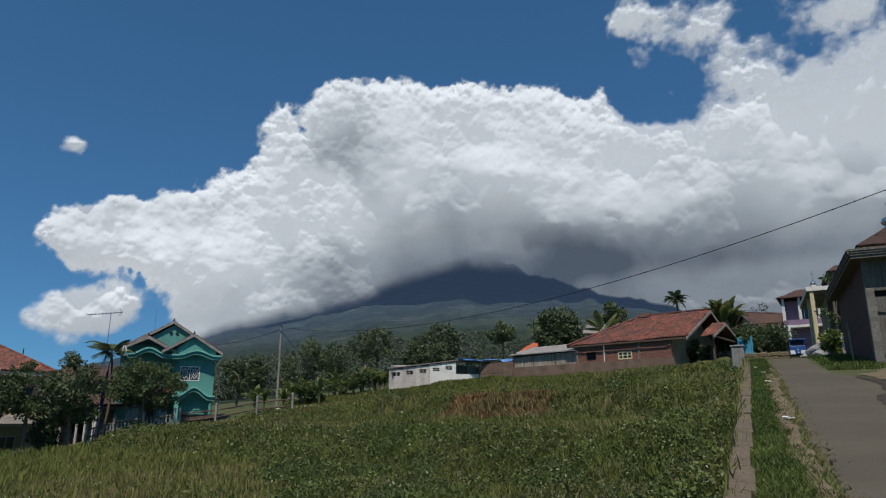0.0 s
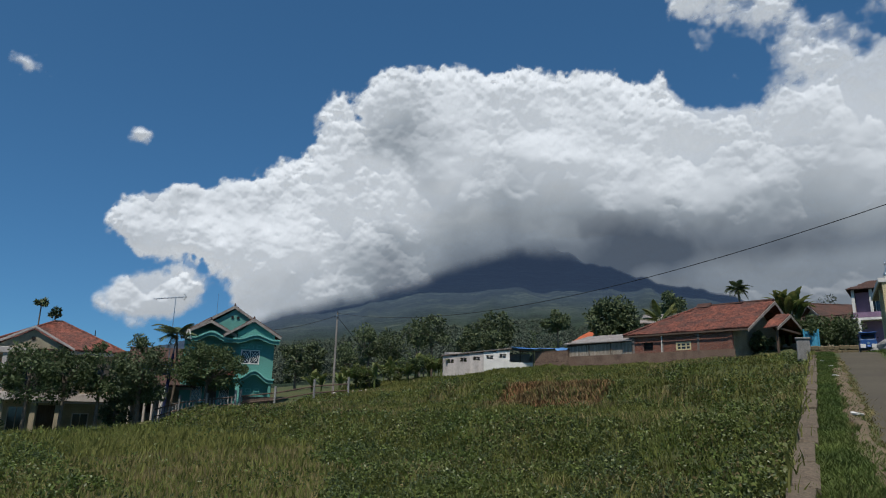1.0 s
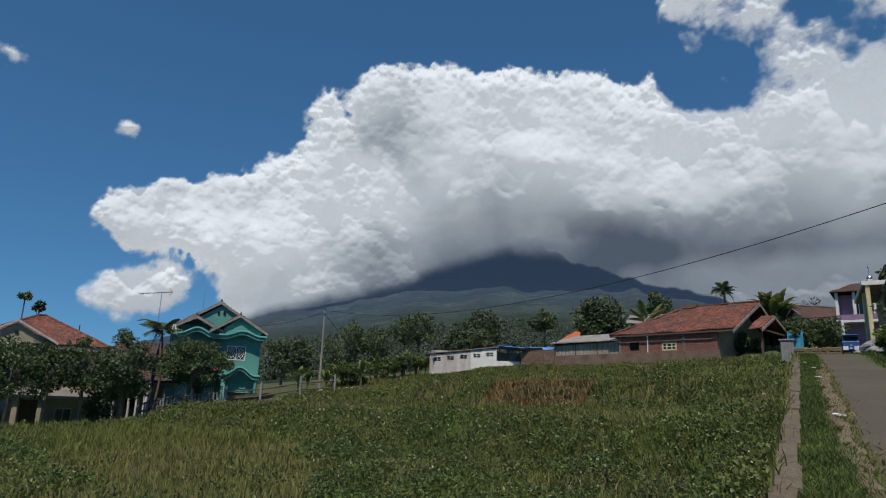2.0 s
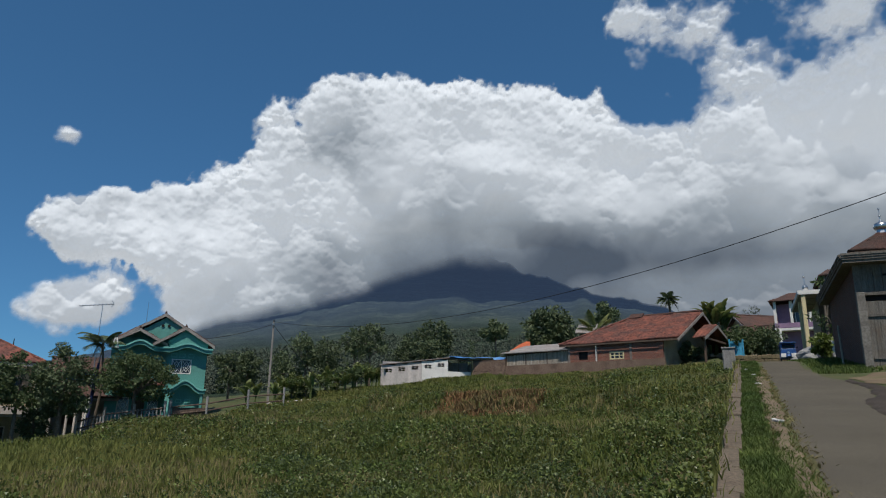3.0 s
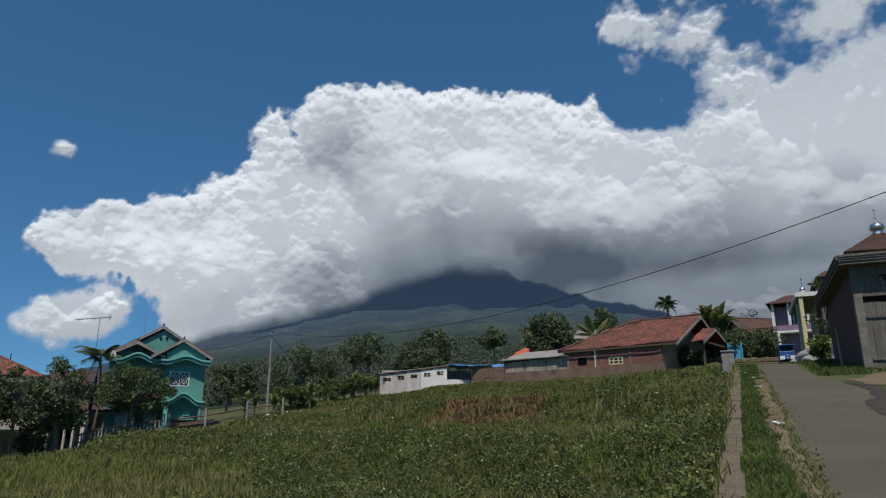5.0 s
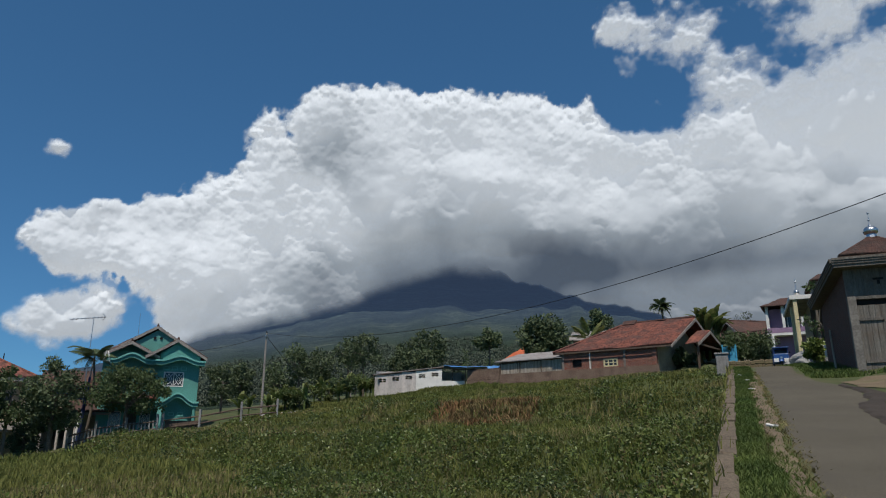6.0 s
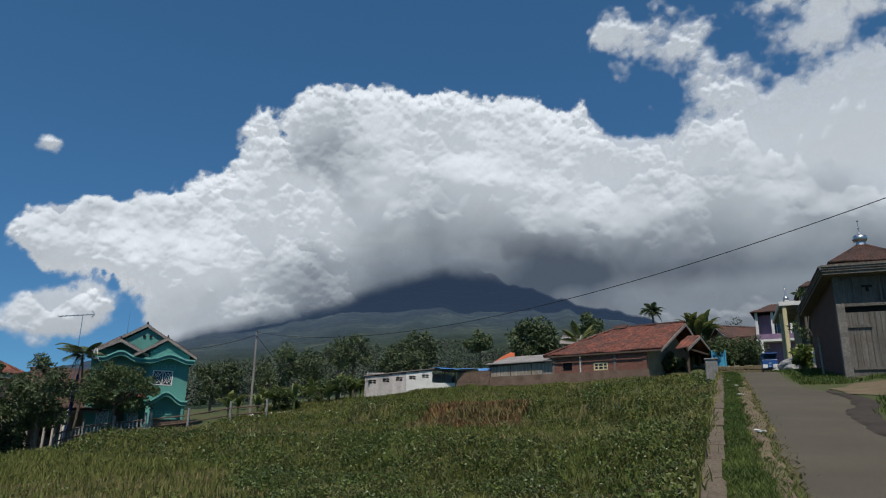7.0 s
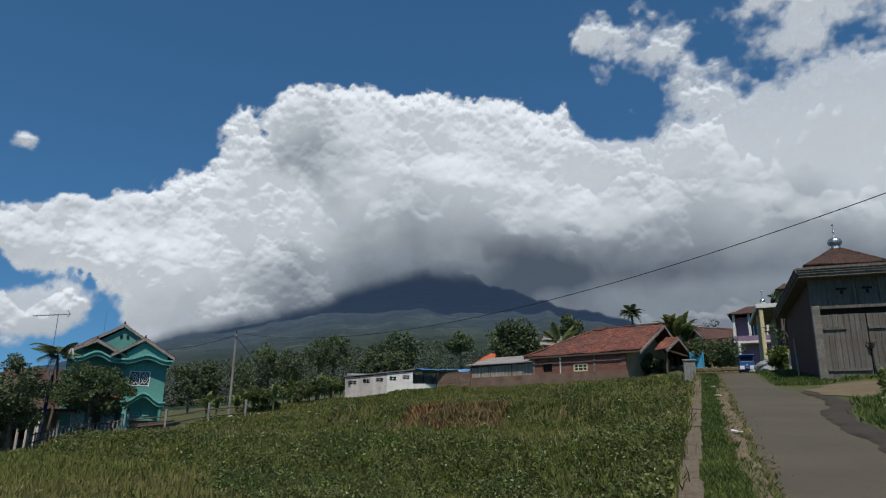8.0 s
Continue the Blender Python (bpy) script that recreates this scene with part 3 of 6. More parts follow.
def window(parent, x0, x1, z0, z1, y=0.0, frame_mat=None, panes=2, lattice_mat=None, bar=0.07, rows=1, name="window"):
    """A window set in an opening: frame, panes and, where it has one, a diamond lattice."""
    frame_mat = frame_mat or M_WHITE
    bm = bmesh.new()
    for x in (x0 + bar / 2, x1 - bar / 2):
        box((bar, 0.10, z1 - z0), (x, y + 0.03, (z0 + z1) / 2), bm=bm)
    for z in (z0 + bar / 2, z1 - bar / 2):
        box((x1 - x0 - 2 * bar, 0.098, bar), ((x0 + x1) / 2, y + 0.03, z), bm=bm)
    for q in range(1, panes):
        box((bar * 0.7, 0.09, z1 - z0 - 2 * bar), (x0 + (x1 - x0) * q / panes, y + 0.03, (z0 + z1) / 2), bm=bm)
    for q in range(1, rows):
        box((x1 - x0 - 2 * bar, 0.085, bar * 0.6), ((x0 + x1) / 2, y + 0.032, z0 + (z1 - z0) * q / rows), bm=bm)
    fr = part(name, bm, frame_mat, parent)
    w = (x1 - x0) / panes
    for q in range(panes):
        cx, cz = x0 + w * (q + 0.5), (z0 + z1) / 2
        part("pane", box((w - bar * 0.7, 0.012, z1 - z0 - bar), (cx, y + 0.06, cz)), M_GLASS, fr)
        if lattice_mat:
            bm = bmesh.new()
            hw, hh = w * 0.34, (z1 - z0) * 0.36
            for s1, s2 in ((1, 1), (1, -1), (-1, 1), (-1, -1)):
                rod((cx + s1 * hw, y + 0.02, cz), (cx, y + 0.02, cz + s2 * hh), 0.022, sides=4, bm=bm)
                rod((cx + s1 * hw * 0.45, y + 0.02, cz), (cx, y + 0.02, cz + s2 * hh * 0.45), 0.018, sides=4, bm=bm)
                rod((cx + s1 * w * 0.42, y + 0.02, cz + s2 * (z1 - z0) * 0.42), (cx + s1 * hw * .5, y + 0.02, cz + s2 * hh * .5), 0.018, sides=4, bm=bm)
            part("lattice", bm, lattice_mat, fr)
    return fr


def arch_band(x0, x1, z, rise, thick, y0, y1, n=24):
    """A canopy band whose middle swells upward in an arch and whose ends lie flat."""
    pts = []
    for q in range(n + 1):
        s = q / n
        k = float(smooth(0.12, 0.5, s) * smooth(0.88, 0.5, s))
        pts.append((x0 + (x1 - x0) * s, z + rise * k))
    outline = pts + [(x, zz - thick) for x, zz in reversed(pts)]
    return prism(outline, y1 - y0, "y", y0)


def gable_roof(parent, x, half, z_eave, z_top, y0, y1, mat=None, board=None, over=0.0):
    """Two tiled slopes with the ridge along y, bargeboards at the front."""
    tiled_slope((x - half, y0, z_eave), (x - half, y1, z_eave), (x, y1, z_top), (x, y0, z_top), name="roof", mat=mat or M_TILE_DARK, parent=parent)
    tiled_slope((x + half, y1, z_eave), (x + half, y0, z_eave), (x, y0, z_top), (x, y1, z_top), name="roof", mat=mat or M_TILE_DARK, parent=parent)
    for s in (-1, 1):
        bm = prism([(x, z_top + 0.02), (x + s * half, z_eave + 0.02), (x + s * half, z_eave - 0.20), (x, z_top - 0.22)], 0.05, "y", y0 - 0.052)
        part("bargeboard", bm, board or M_BARGE, parent)
    part("ridge_cap", rod((x, y0, z_top + 0.05), (x, y1, z_top + 0.05), 0.09, sides=8), mat or M_TILE_DARK, parent)
    part("finial", rod((x, y0 + 0.05, z_top + 0.05), (x, y0 + 0.05, z_top + 0.22), 0.07, 0.04, sides=8), mat or M_TILE_DARK, parent)


def brick_material(name, a, b, mortar, course=0.075, length=0.23):
    """Brickwork for far walls: courses with recessed mortar, colour by brick and broad stains."""
    m = material(name, a, b, 1.2, 0.95, 0.0)
    N, L = m.node_tree.nodes, m.node_tree.links
    p = N["Principled BSDF"]
    old = p.inputs["Base Color"].links[0].from_socket
    tc, mp, br = N.new("ShaderNodeTexCoord"), N.new("ShaderNodeMapping"), N.new("ShaderNodeTexBrick")
    mp.inputs["Rotation"].default_value = (radians(90), 0, 0)
    br.inputs["Scale"].default_value, br.inputs["Brick Width"].default_value, br.inputs["Row Height"].default_value = 1.0, length, course
    br.inputs["Mortar Size"].default_value = 0.009
    br.inputs["Color2"].default_value = (a[0] * 0.5, a[1] * 0.55, a[2] * 0.6, 1)
    br.inputs["Mortar"].default_value = (*mortar, 1)
    sep, cmb, add = N.new("ShaderNodeSeparateXYZ"), N.new("ShaderNodeCombineXYZ"), N.new("ShaderNodeMath")
    L.new(tc.outputs["Object"], sep.inputs[0])
    L.new(sep.outputs["X"], add.inputs[0])
    L.new(sep.outputs["Y"], add.inputs[1])
    L.new(add.outputs[0], cmb.inputs["X"])
    L.new(sep.outputs["Z"], cmb.inputs["Y"])
    L.new(cmb.outputs[0], br.inputs["Vector"])
    L.new(old, br.inputs["Color1"])
    L.new(br.outputs["Color"], p.inputs["Base Color"])
    bp = N.new("ShaderNodeBump")
    bp.inputs["Strength"].default_value, bp.inputs["Distance"].default_value, bp.invert = 0.8, 0.012, True
    L.new(br.outputs["Fac"], bp.inputs["Height"])
    L.new(bp.outputs[0], p.inputs["Normal"])
    return m


M_BRICKWORK = brick_material("brickwork", (0.30, 0.105, 0.066), (0.22, 0.082, 0.055), (0.24, 0.19, 0.16))

M_BRICK_OLD = brick_material("old_brickwork", (0.165, 0.066, 0.046), (0.110, 0.050, 0.038), (0.125, 0.105, 0.09))


# ---- the teal house ----
def build_teal_house():
    h = thing("house", pose(-21.9, 53.1, 1.5, 0, 0, 22), "two-storey turquoise house with gabled roofs and arched canopies", "house")
    win_up = (0.66, 2.12, 3.60, 4.72)
    part("wall", wall_with_holes(0.45, 3.06, -0.6, 6.0, [win_up]), M_TEAL, h)
    holes = [(-2.2, -1.1, 4.55, 4.9), (-3.0, -2.0, 3.2, 4.2), (-2.9, -2.05, 0.55, 1.75), (-0.75, 0.0, 0.55, 1.75), (-1.75, -0.95, -0.6, 1.75)]
    part("wall", wall_with_holes(-3.6, 0.449, -0.6, 6.3, holes, y=1.2), M_TEAL, h)
    part("wall", box((0.15, 1.05, 6.9), (0.376, 0.676, 2.85)), M_TEAL, h)
    part("wall", box((0.15, 9.2, 6.9), (3.136, 4.6, 2.85)), M_TEAL, h)
    part("wall", box((0.15, 8.0, 6.9), (-3.676, 5.2, 2.85)), M_TEAL, h)
    part("wall", box((6.7, 0.15, 6.9), (-0.27, 9.28, 2.85)), M_TEAL, h)
    part("floor", box((6.6, 7.6, 0.14), (-0.27, 5.3, 2.72)), M_CONCRETE, h)
    # gables
    part("gable", prism([(-2.9, 6.3), (2.9, 6.3), (0.0, 8.15)], 0.15, "y", 1.6), M_TEAL, h)
    part("gable", prism([(0.2, 5.98), (3.3, 5.98), (1.45, 7.0)], 0.15, "y", 0.002), M_TEAL, h)
    gable_roof(h, -0.15, 3.95, 5.95, 8.40, 1.42, 9.6)
    gable_roof(h, 1.45, 2.25, 5.82, 7.22, -0.22, 4.2)
    gable_roof(h, -1.85, 2.1, 5.85, 6.95, 0.1, 4.2)
    for x in (-0.28, 0.18):
        part("vent", rod((x, 1.52, 7.45), (x, 1.62, 7.45), 0.11, sides=12), M_DARK, h)
    # canopies
    for x0, x1, z, rise, y0 in ((0.0, 3.55, 5.42, 0.38, -0.62), (-3.4, -0.01, 5.45, 0.50, 0.2), (0.30, 3.30, 2.32, 0.66, -0.62)):
        can = part("canopy", arch_band(x0, x1, z + 0.12, rise, 0.34, y0, y0 + 0.60), M_TEAL, h)
        part("edge_band", arch_band(x0 - 0.05, x1 + 0.05, z + 0.16, rise, 0.13, y0 - 0.10, y0 - 0.004), M_TEAL_LIGHT, can, "pale turquoise rim")
    # blind niches over the windows
    for z, xs, y in ((5.0, (0.80, 1.40, 2.05), 0.0), (1.55, (0.80, 1.45, 2.1), 0.0), (5.0, (-3.1,), 1.2)):
        for x in xs:
            niche = bmesh.new()
            for s in (-1, 1):
                box((0.05, 0.05, 0.30), (x + s * 0.19, y - 0.026, z), bm=niche)
                box((0.33, 0.05, 0.05), (x, y - 0.026, z + s * 0.125), bm=niche)
            part("niche_frame", niche, M_TEAL_LIGHT, h)
    window(h, *win_up, lattice_mat=M_WHITE)
    window(h, *holes[1], y=1.2, lattice_mat=M_WHITE)
    window(h, *holes[2], y=1.2, panes=1, lattice_mat=M_WHITE)
    window(h, *holes[3], y=1.2, panes=1, lattice_mat=M_WHITE)
    window(h, *holes[0], y=1.2, panes=3, frame_mat=M_TEAL_LIGHT)
    door = part("door", box((0.78, 0.05, 2.3), (-1.35, 1.26, 0.57)), M_TIMBER, h, "brown wooden door")
    part("handle", rod((-1.07, 1.20, 0.5), (-1.07, 1.20, 0.66), 0.02, sides=6), M_STEEL, door)
    part("porch_column", box((0.34, 0.34, 2.9), (0.62, -0.42, 0.85), bevel=0.03), M_TEAL_LIGHT, h)
    part("porch_column", box((0.20, 0.20, 2.9), (3.05, -0.42, 0.85), bevel=0.03), M_TEAL, h)
    part("porch_slab", box((3.3, 1.0, 0.12), (2.1, -0.4, -0.42)), M_CONCRETE, h)
    part("lean_to_roof", prism([(-0.8, 2.72), (1.21, 3.02), (1.21, 2.94), (-0.8, 2.64)], 3.9, "x", -3.5), M_TILE, h)
    part("aerial_rod", rod((-1.6, 3.0, 7.2), (-1.6, 3.0, 9.6), 0.025, 0.015, sides=6), M_STEEL, h)


build_teal_house()


def build_side_annex():
    """The low annex with pale columns beside the teal house."""
    h = thing("annex", pose(-27.3, 52.2, 0.9, 0, 0, 24), "low grey annex with pale columns and a tiled roof", "house")
    part("wall", wall_with_holes(-2.2, 2.4, -0.8, 2.2, [(-1.2, -0.2, 0.2, 1.5)], y=1.4), M_CONCRETE, h)
    part("back_wall", box((4.6, 0.15, 5.0), (0.1, 6.0, 1.7)), M_CONCRETE, h)
    for x in (-2.1, 2.3):
        part("side_wall", box((0.15, 4.4, 5.0), (x, 3.75, 1.7)), M_CREAM, h)
    part("upper_wall", box((4.5, 0.15, 1.9), (0.1, 2.6, 3.3)), M_TIMBER, h)
    for q in range(5):
        part("column", rod((-1.9 + q * 0.55, 0.1, -0.8), (-1.9 + q * 0.55, 0.1, 1.95), 0.10, 0.09, sides=10), M_OFFWHITE, h, "pale round column")
    part("eave_band", box((5.0, 2.6, 0.16), (0.1, 0.9, 2.12)), M_CONCRETE, h)
    tiled_slope((-2.6, -0.5, 2.28), (2.8, -0.5, 2.28), (2.8, 2.5, 3.2), (-2.6, 2.5, 3.2), mat=M_TILE_DARK, parent=h)
    tiled_slope((-2.7, 1.8, 4.2), (2.9, 1.8, 4.2), (2.9, 4.3, 5.5), (-2.7, 4.3, 5.5), mat=M_TILE_DARK, parent=h)
    tiled_slope((2.9, 6.6, 4.2), (-2.7, 6.6, 4.2), (-2.7, 4.3, 5.5), (2.9, 4.3, 5.5), mat=M_TILE_DARK, parent=h)
    for q in range(3):
        part("rail", box((4.4, 0.06, 0.07), (0.1, 2.5, 3.3 + 0.4 * q)), M_BLUE, h)
    part("step", box((1.5, 0.6, 0.35), (-0.6, -0.7, -0.75)), M_CREAM, h)


build_side_annex()


# ---- the cream house ----
def build_cream_house():
    h = thing("house", pose(-33.0, 46.0, -0.6, 0, 0, 35), "two-storey cream house with balcony, pediment and tiled hip roof", "house")
    lower = [(-1.5, -0.4, 0.0, 2.0), (0.3, 1.4, -0.5, 2.1), (2.5, 3.6, 0.3, 1.6), (-4.6, -3.2, 0.0, 2.0), (-7.4, -6.2, 0.2, 1.7)]
    upper = [(-3.3, -2.4, 3.25, 5.0), (-1.5, -0.5, 3.25, 5.1), (1.2, 2.4, 3.7, 5.0), (3.3, 4.3, 3.7, 5.0), (-6.4, -5.0, 3.7, 5.0)]
    part("wall", wall_with_holes(-9.0, 4.9, -0.7, 2.7, lower, y=0.6), M_CREAM, h)
    part("wall", wall_with_holes(-9.0, 4.9, 2.95, 5.9, upper, y=1.6), M_CREAM, h)
    for x in (-9.07, 4.97):
        part("side_wall", box((0.14, 9.0, 6.5), (x, 5.6, 2.6)), M_CREAM, h)
    part("back_wall", box((13.9, 0.14, 6.5), (-2.05, 10.03, 2.6)), M_CREAM, h)
    part("floor_slab", box((14.6, 11.2, 0.24), (-2.1, 4.6, 2.82)), M_OFFWHITE, h)
    part("balcony_edge", box((14.8, 0.12, 0.52), (-2.1, -1.06, 2.66), bevel=0.02), M_OFFWHITE, h, "off-white balcony edge")
    part("ledge", box((5.2, 0.5, 0.12), (2.2, -0.75, 2.30)), M_OFFWHITE, h)
    for x in (-1.9, 0.05, 1.55, -5.4):
        part("pier", box((0.34, 0.34, 3.35), (x, -0.6, 1.0), bevel=0.02), M_CREAM, h)
    for x in (-3.9, -2.1, -6.6, -8.6):
        part("balcony_column", box((0.30, 0.30, 2.95), (x, -0.55, 4.42), bevel=0.03), M_OFFWHITE, h)
    part("eave_beam", box((8.6, 0.5, 0.42), (-4.6, -0.55, 5.75), bevel=0.03), M_OFFWHITE, h, "white eave beam")
    part("eave_beam", box((5.8, 0.4, 0.30), (2.2, 0.9, 5.88), bevel=0.03), M_OFFWHITE, h)
    # railing
    rail = part("railing", box((9.0, 0.05, 0.05), (-4.4, -0.9, 3.78)), M_DARK, h, "dark metal railing")
    for q in range(46):
        part("baluster", box((0.02, 0.02, 0.82), (-8.8 + q * 0.195, -0.9, 3.36)), M_DARK, rail)
    # pediment
    part("pediment", prism([(-2.9, 5.97), (1.75, 5.97), (-0.6, 7.25)], 0.15, "y", -0.5), M_CREAM, h)
    for a, b in (((-3.2, 5.92), (-0.6, 7.38)), ((2.05, 5.92), (-0.6, 7.38))):
        part("rake", prism([a, b, (b[0], b[1] + 0.16), (a[0], a[1] + 0.16)], 0.4, "y", -0.75), M_OFFWHITE, h)
    part("vent", rod((-0.6, -0.56, 6.65), (-0.6, -0.48, 6.65), 0.13, sides=14), M_DARK, h)
    tiled_slope((-2.9, -0.4, 6.0), (-2.9, 3.5, 6.0), (-0.6, 3.5, 7.2), (-0.6, -0.4, 7.2), mat=M_TILE, parent=h)
    tiled_slope((1.75, 3.5, 6.0), (1.75, -0.4, 6.0), (-0.6, -0.4, 7.2), (-0.6, 3.5, 7.2), mat=M_TILE, parent=h)
    # hip roof
    e = 6.05
    x0, x1, y0, y1, xr0, xr1, yr, zr = -3.8, 5.5, 0.6, 10.6, 0.5, 1.1, 5.6, 8.5
    tiled_slope((x0, y0, e), (x1, y0, e), (xr1, yr, zr), (xr0, yr, zr), pitch=0.3, row=0.36, mat=M_TILE, parent=h)
    tiled_slope((x1, y1, e), (x0, y1, e), (xr0, yr, zr), (xr1, yr, zr), pitch=0.3, row=0.36, mat=M_TILE, parent=h)
    tiled_slope((x1, y0, e), (x1, y1, e), (xr1, yr, zr), (xr1, yr - 0.01, zr), pitch=0.3, row=0.36, mat=M_TILE, parent=h)
    tiled_slope((x0, y1, e), (x0, y0, e), (xr0, yr - 0.01, zr), (xr0, yr, zr), pitch=0.3, row=0.36, mat=M_TILE, parent=h)
    part("ridge_cap", rod((xr0, yr, zr + 0.06), (xr1, yr, zr + 0.06), 0.12), M_TILE_DARK, h)
    for a, b in (((x1, y0), (xr1, yr)), ((x0, y0), (xr0, yr)), ((x1, y1), (xr1, yr))):
        part("hip_cap", rod((*a, e + 0.08), (*b, zr + 0.06), 0.10), M_TILE, h)
    part("flat_roof", box((5.6, 9.6, 0.16), (-6.7, 5.4, 6.1)), M_CONCRETE, h)
    tiled_slope((-9.4, 2.2, 6.2), (-3.2, 2.2, 6.2), (-3.2, 5.4, 7.0), (-8.4, 5.4, 7.0), mat=M_TILE, parent=h)
    part("finial", rod((3.4, 3.5, 6.9), (3.4, 3.5, 7.9), 0.05, 0.03), M_DARK, h)
    for w in lower[:1] + lower[2:]:
        window(h, *w, y=0.6, frame_mat=M_OFFWHITE)
    for w in upper:
        window(h, *w, y=1.6, frame_mat=M_OFFWHITE, panes=1)
    part("door", box((1.08, 0.05, 2.58), (0.85, 0.66, 0.80)), M_TIMBER, h, "dark wooden door")


build_cream_house()


# ---- the white block shed ----
def build_hut():
    h = thing("shed", pose(0.1, 71.0, 5.9, 0, 0, 4), "long low shed of whitewashed panels with small louvre openings", "shed")
    spans = [(-6.68, -5.3), (-5.3, -4.0), (-4.0, -2.62), (-2.62, -1.3), (-1.3, 0.05)]
    def base(x):
        return -1.2
    def top(x):
        return 1.55 + (x + 6.7) * 0.122
    for q, (a, b) in enumerate(spans):
        mat = M_OFFWHITE if q < 3 else M_WHITE
        vents = [((a + b) / 2 - 0.33, (a + b) / 2 - 0.02), ((a + b) / 2 + 0.02, (a + b) / 2 + 0.33)]
        zc = top((a + b) / 2) - 0.62
        bm = wall_with_holes(a + 0.03, b - 0.03, base(a), top((a + b) / 2) - 0.08, [(u0, u1, zc - 0.19, zc + 0.19) for u0, u1 in vents], 0.12)
        pan = part("panel", bm, mat, h)
        for u0, u1 in vents:
            part("louvre", box((u1 - u0, 0.03, 0.04), ((u0 + u1) / 2, 0.05, zc), (30, 0, 0)), mat, pan)
        part("batten", box((0.06, 0.16, top(b) - base(b) - 0.1), (b, 0.06, (top(b) + base(b)) / 2)), mat, h)
    part("corner_post", box((0.10, 0.2, 2.8), (-6.72, 0.06, 0.1)), M_OFFWHITE, h)
    part("back_wall", box((9.2, 0.12, 3.6), (-2.1, 3.3, 0.4)), M_OFFWHITE, h)
    part("side_wall", box((0.12, 3.1, 3.0), (-6.62, 1.72, 0.1)), M_OFFWHITE, h)
    part("partition", box((0.12, 3.1, 3.4), (0.0, 1.72, 0.4)), M_OFFWHITE, h)
    part("side_wall", box((0.12, 3.1, 3.0), (2.5, 1.72, 0.4)), M_CONCRETE, h)
    part("low_wall", box((2.4, 0.14, 1.9), (1.27, 0.07, 0.1)), M_WHITE, h, "low whitewashed wall")
    part("post", box((0.09, 0.09, 2.6), (2.5, -0.05, 1.1)), M_TIMBER, h)
    part("roof", prism([(-6.95, 1.52), (0.3, 2.42), (0.3, 2.52), (-6.95, 1.62)], 3.64, "y", -0.09), M_SHEET, h)
    part("roof_edge", prism([(-6.95, 1.50), (0.3, 2.40), (0.3, 2.46), (-6.95, 1.56)], 0.04, "y", -0.132), M_TIMBER, h)
    part("lean_to_roof", prism([(0.28, 2.58), (2.75, 2.44), (2.75, 2.50), (0.28, 2.64)], 3.5, "y", -0.1), M_TARP, h, "blue sheet roof")
    part("floor", box((9.1, 3.3, 0.1), (-2.1, 1.7, -0.55)), M_CONCRETE, h)


build_hut()


def build_tarp():
    """The blue sheet over the fence between the shed and the brick house."""
    t = thing("tarpaulin", pose(0.95, 70.9, 7.95, 0, 0, -14), "crumpled blue tarpaulin spread over a timber frame", "tarpaulin")
    n, k = 26, 8
    X, Y = np.meshgrid(np.linspace(0, 5.2, n), np.linspace(-0.4, 1.6, k))
    Z = 0.50 - 0.10 * np.sin(X / 5.2 * 3.1) - 0.05 * Y + (0.03 + 0.10 * (X > 3.9)) * fbm(X * 1.6, Y * 1.6, 6.0, 3) - 0.12 * smooth(0.1, -0.4, Y) - 0.3 * smooth(0.0, -0.4, Y) * (X > 4.0)
    P = np.stack([X, Y, Z], -1).reshape(-1, 3)
    i, j = np.arange(k - 1)[:, None] * n, np.arange(n - 1)[None, :]
    F = np.stack([i + j, i + j + 1, i + n + j + 1, i + n + j], -1).reshape(-1, 4)
    sheet = array_mesh("sheet", P, F, M_TARP, t, smooth=True)
    sheet.modifiers.new("thick", "SOLIDIFY").thickness = 0.02
    for x in (0.2, 2.5, 4.9):
        part("post", rod((x, 0.5, -3.0), (x, 0.5, 0.32), 0.06, sides=8), M_TIMBER, t)
    part("beam", rod((0.1, 0.5, 0.17), (5.1, 0.5, 0.15), 0.05, sides=8), M_TIMBER, t)


build_tarp()


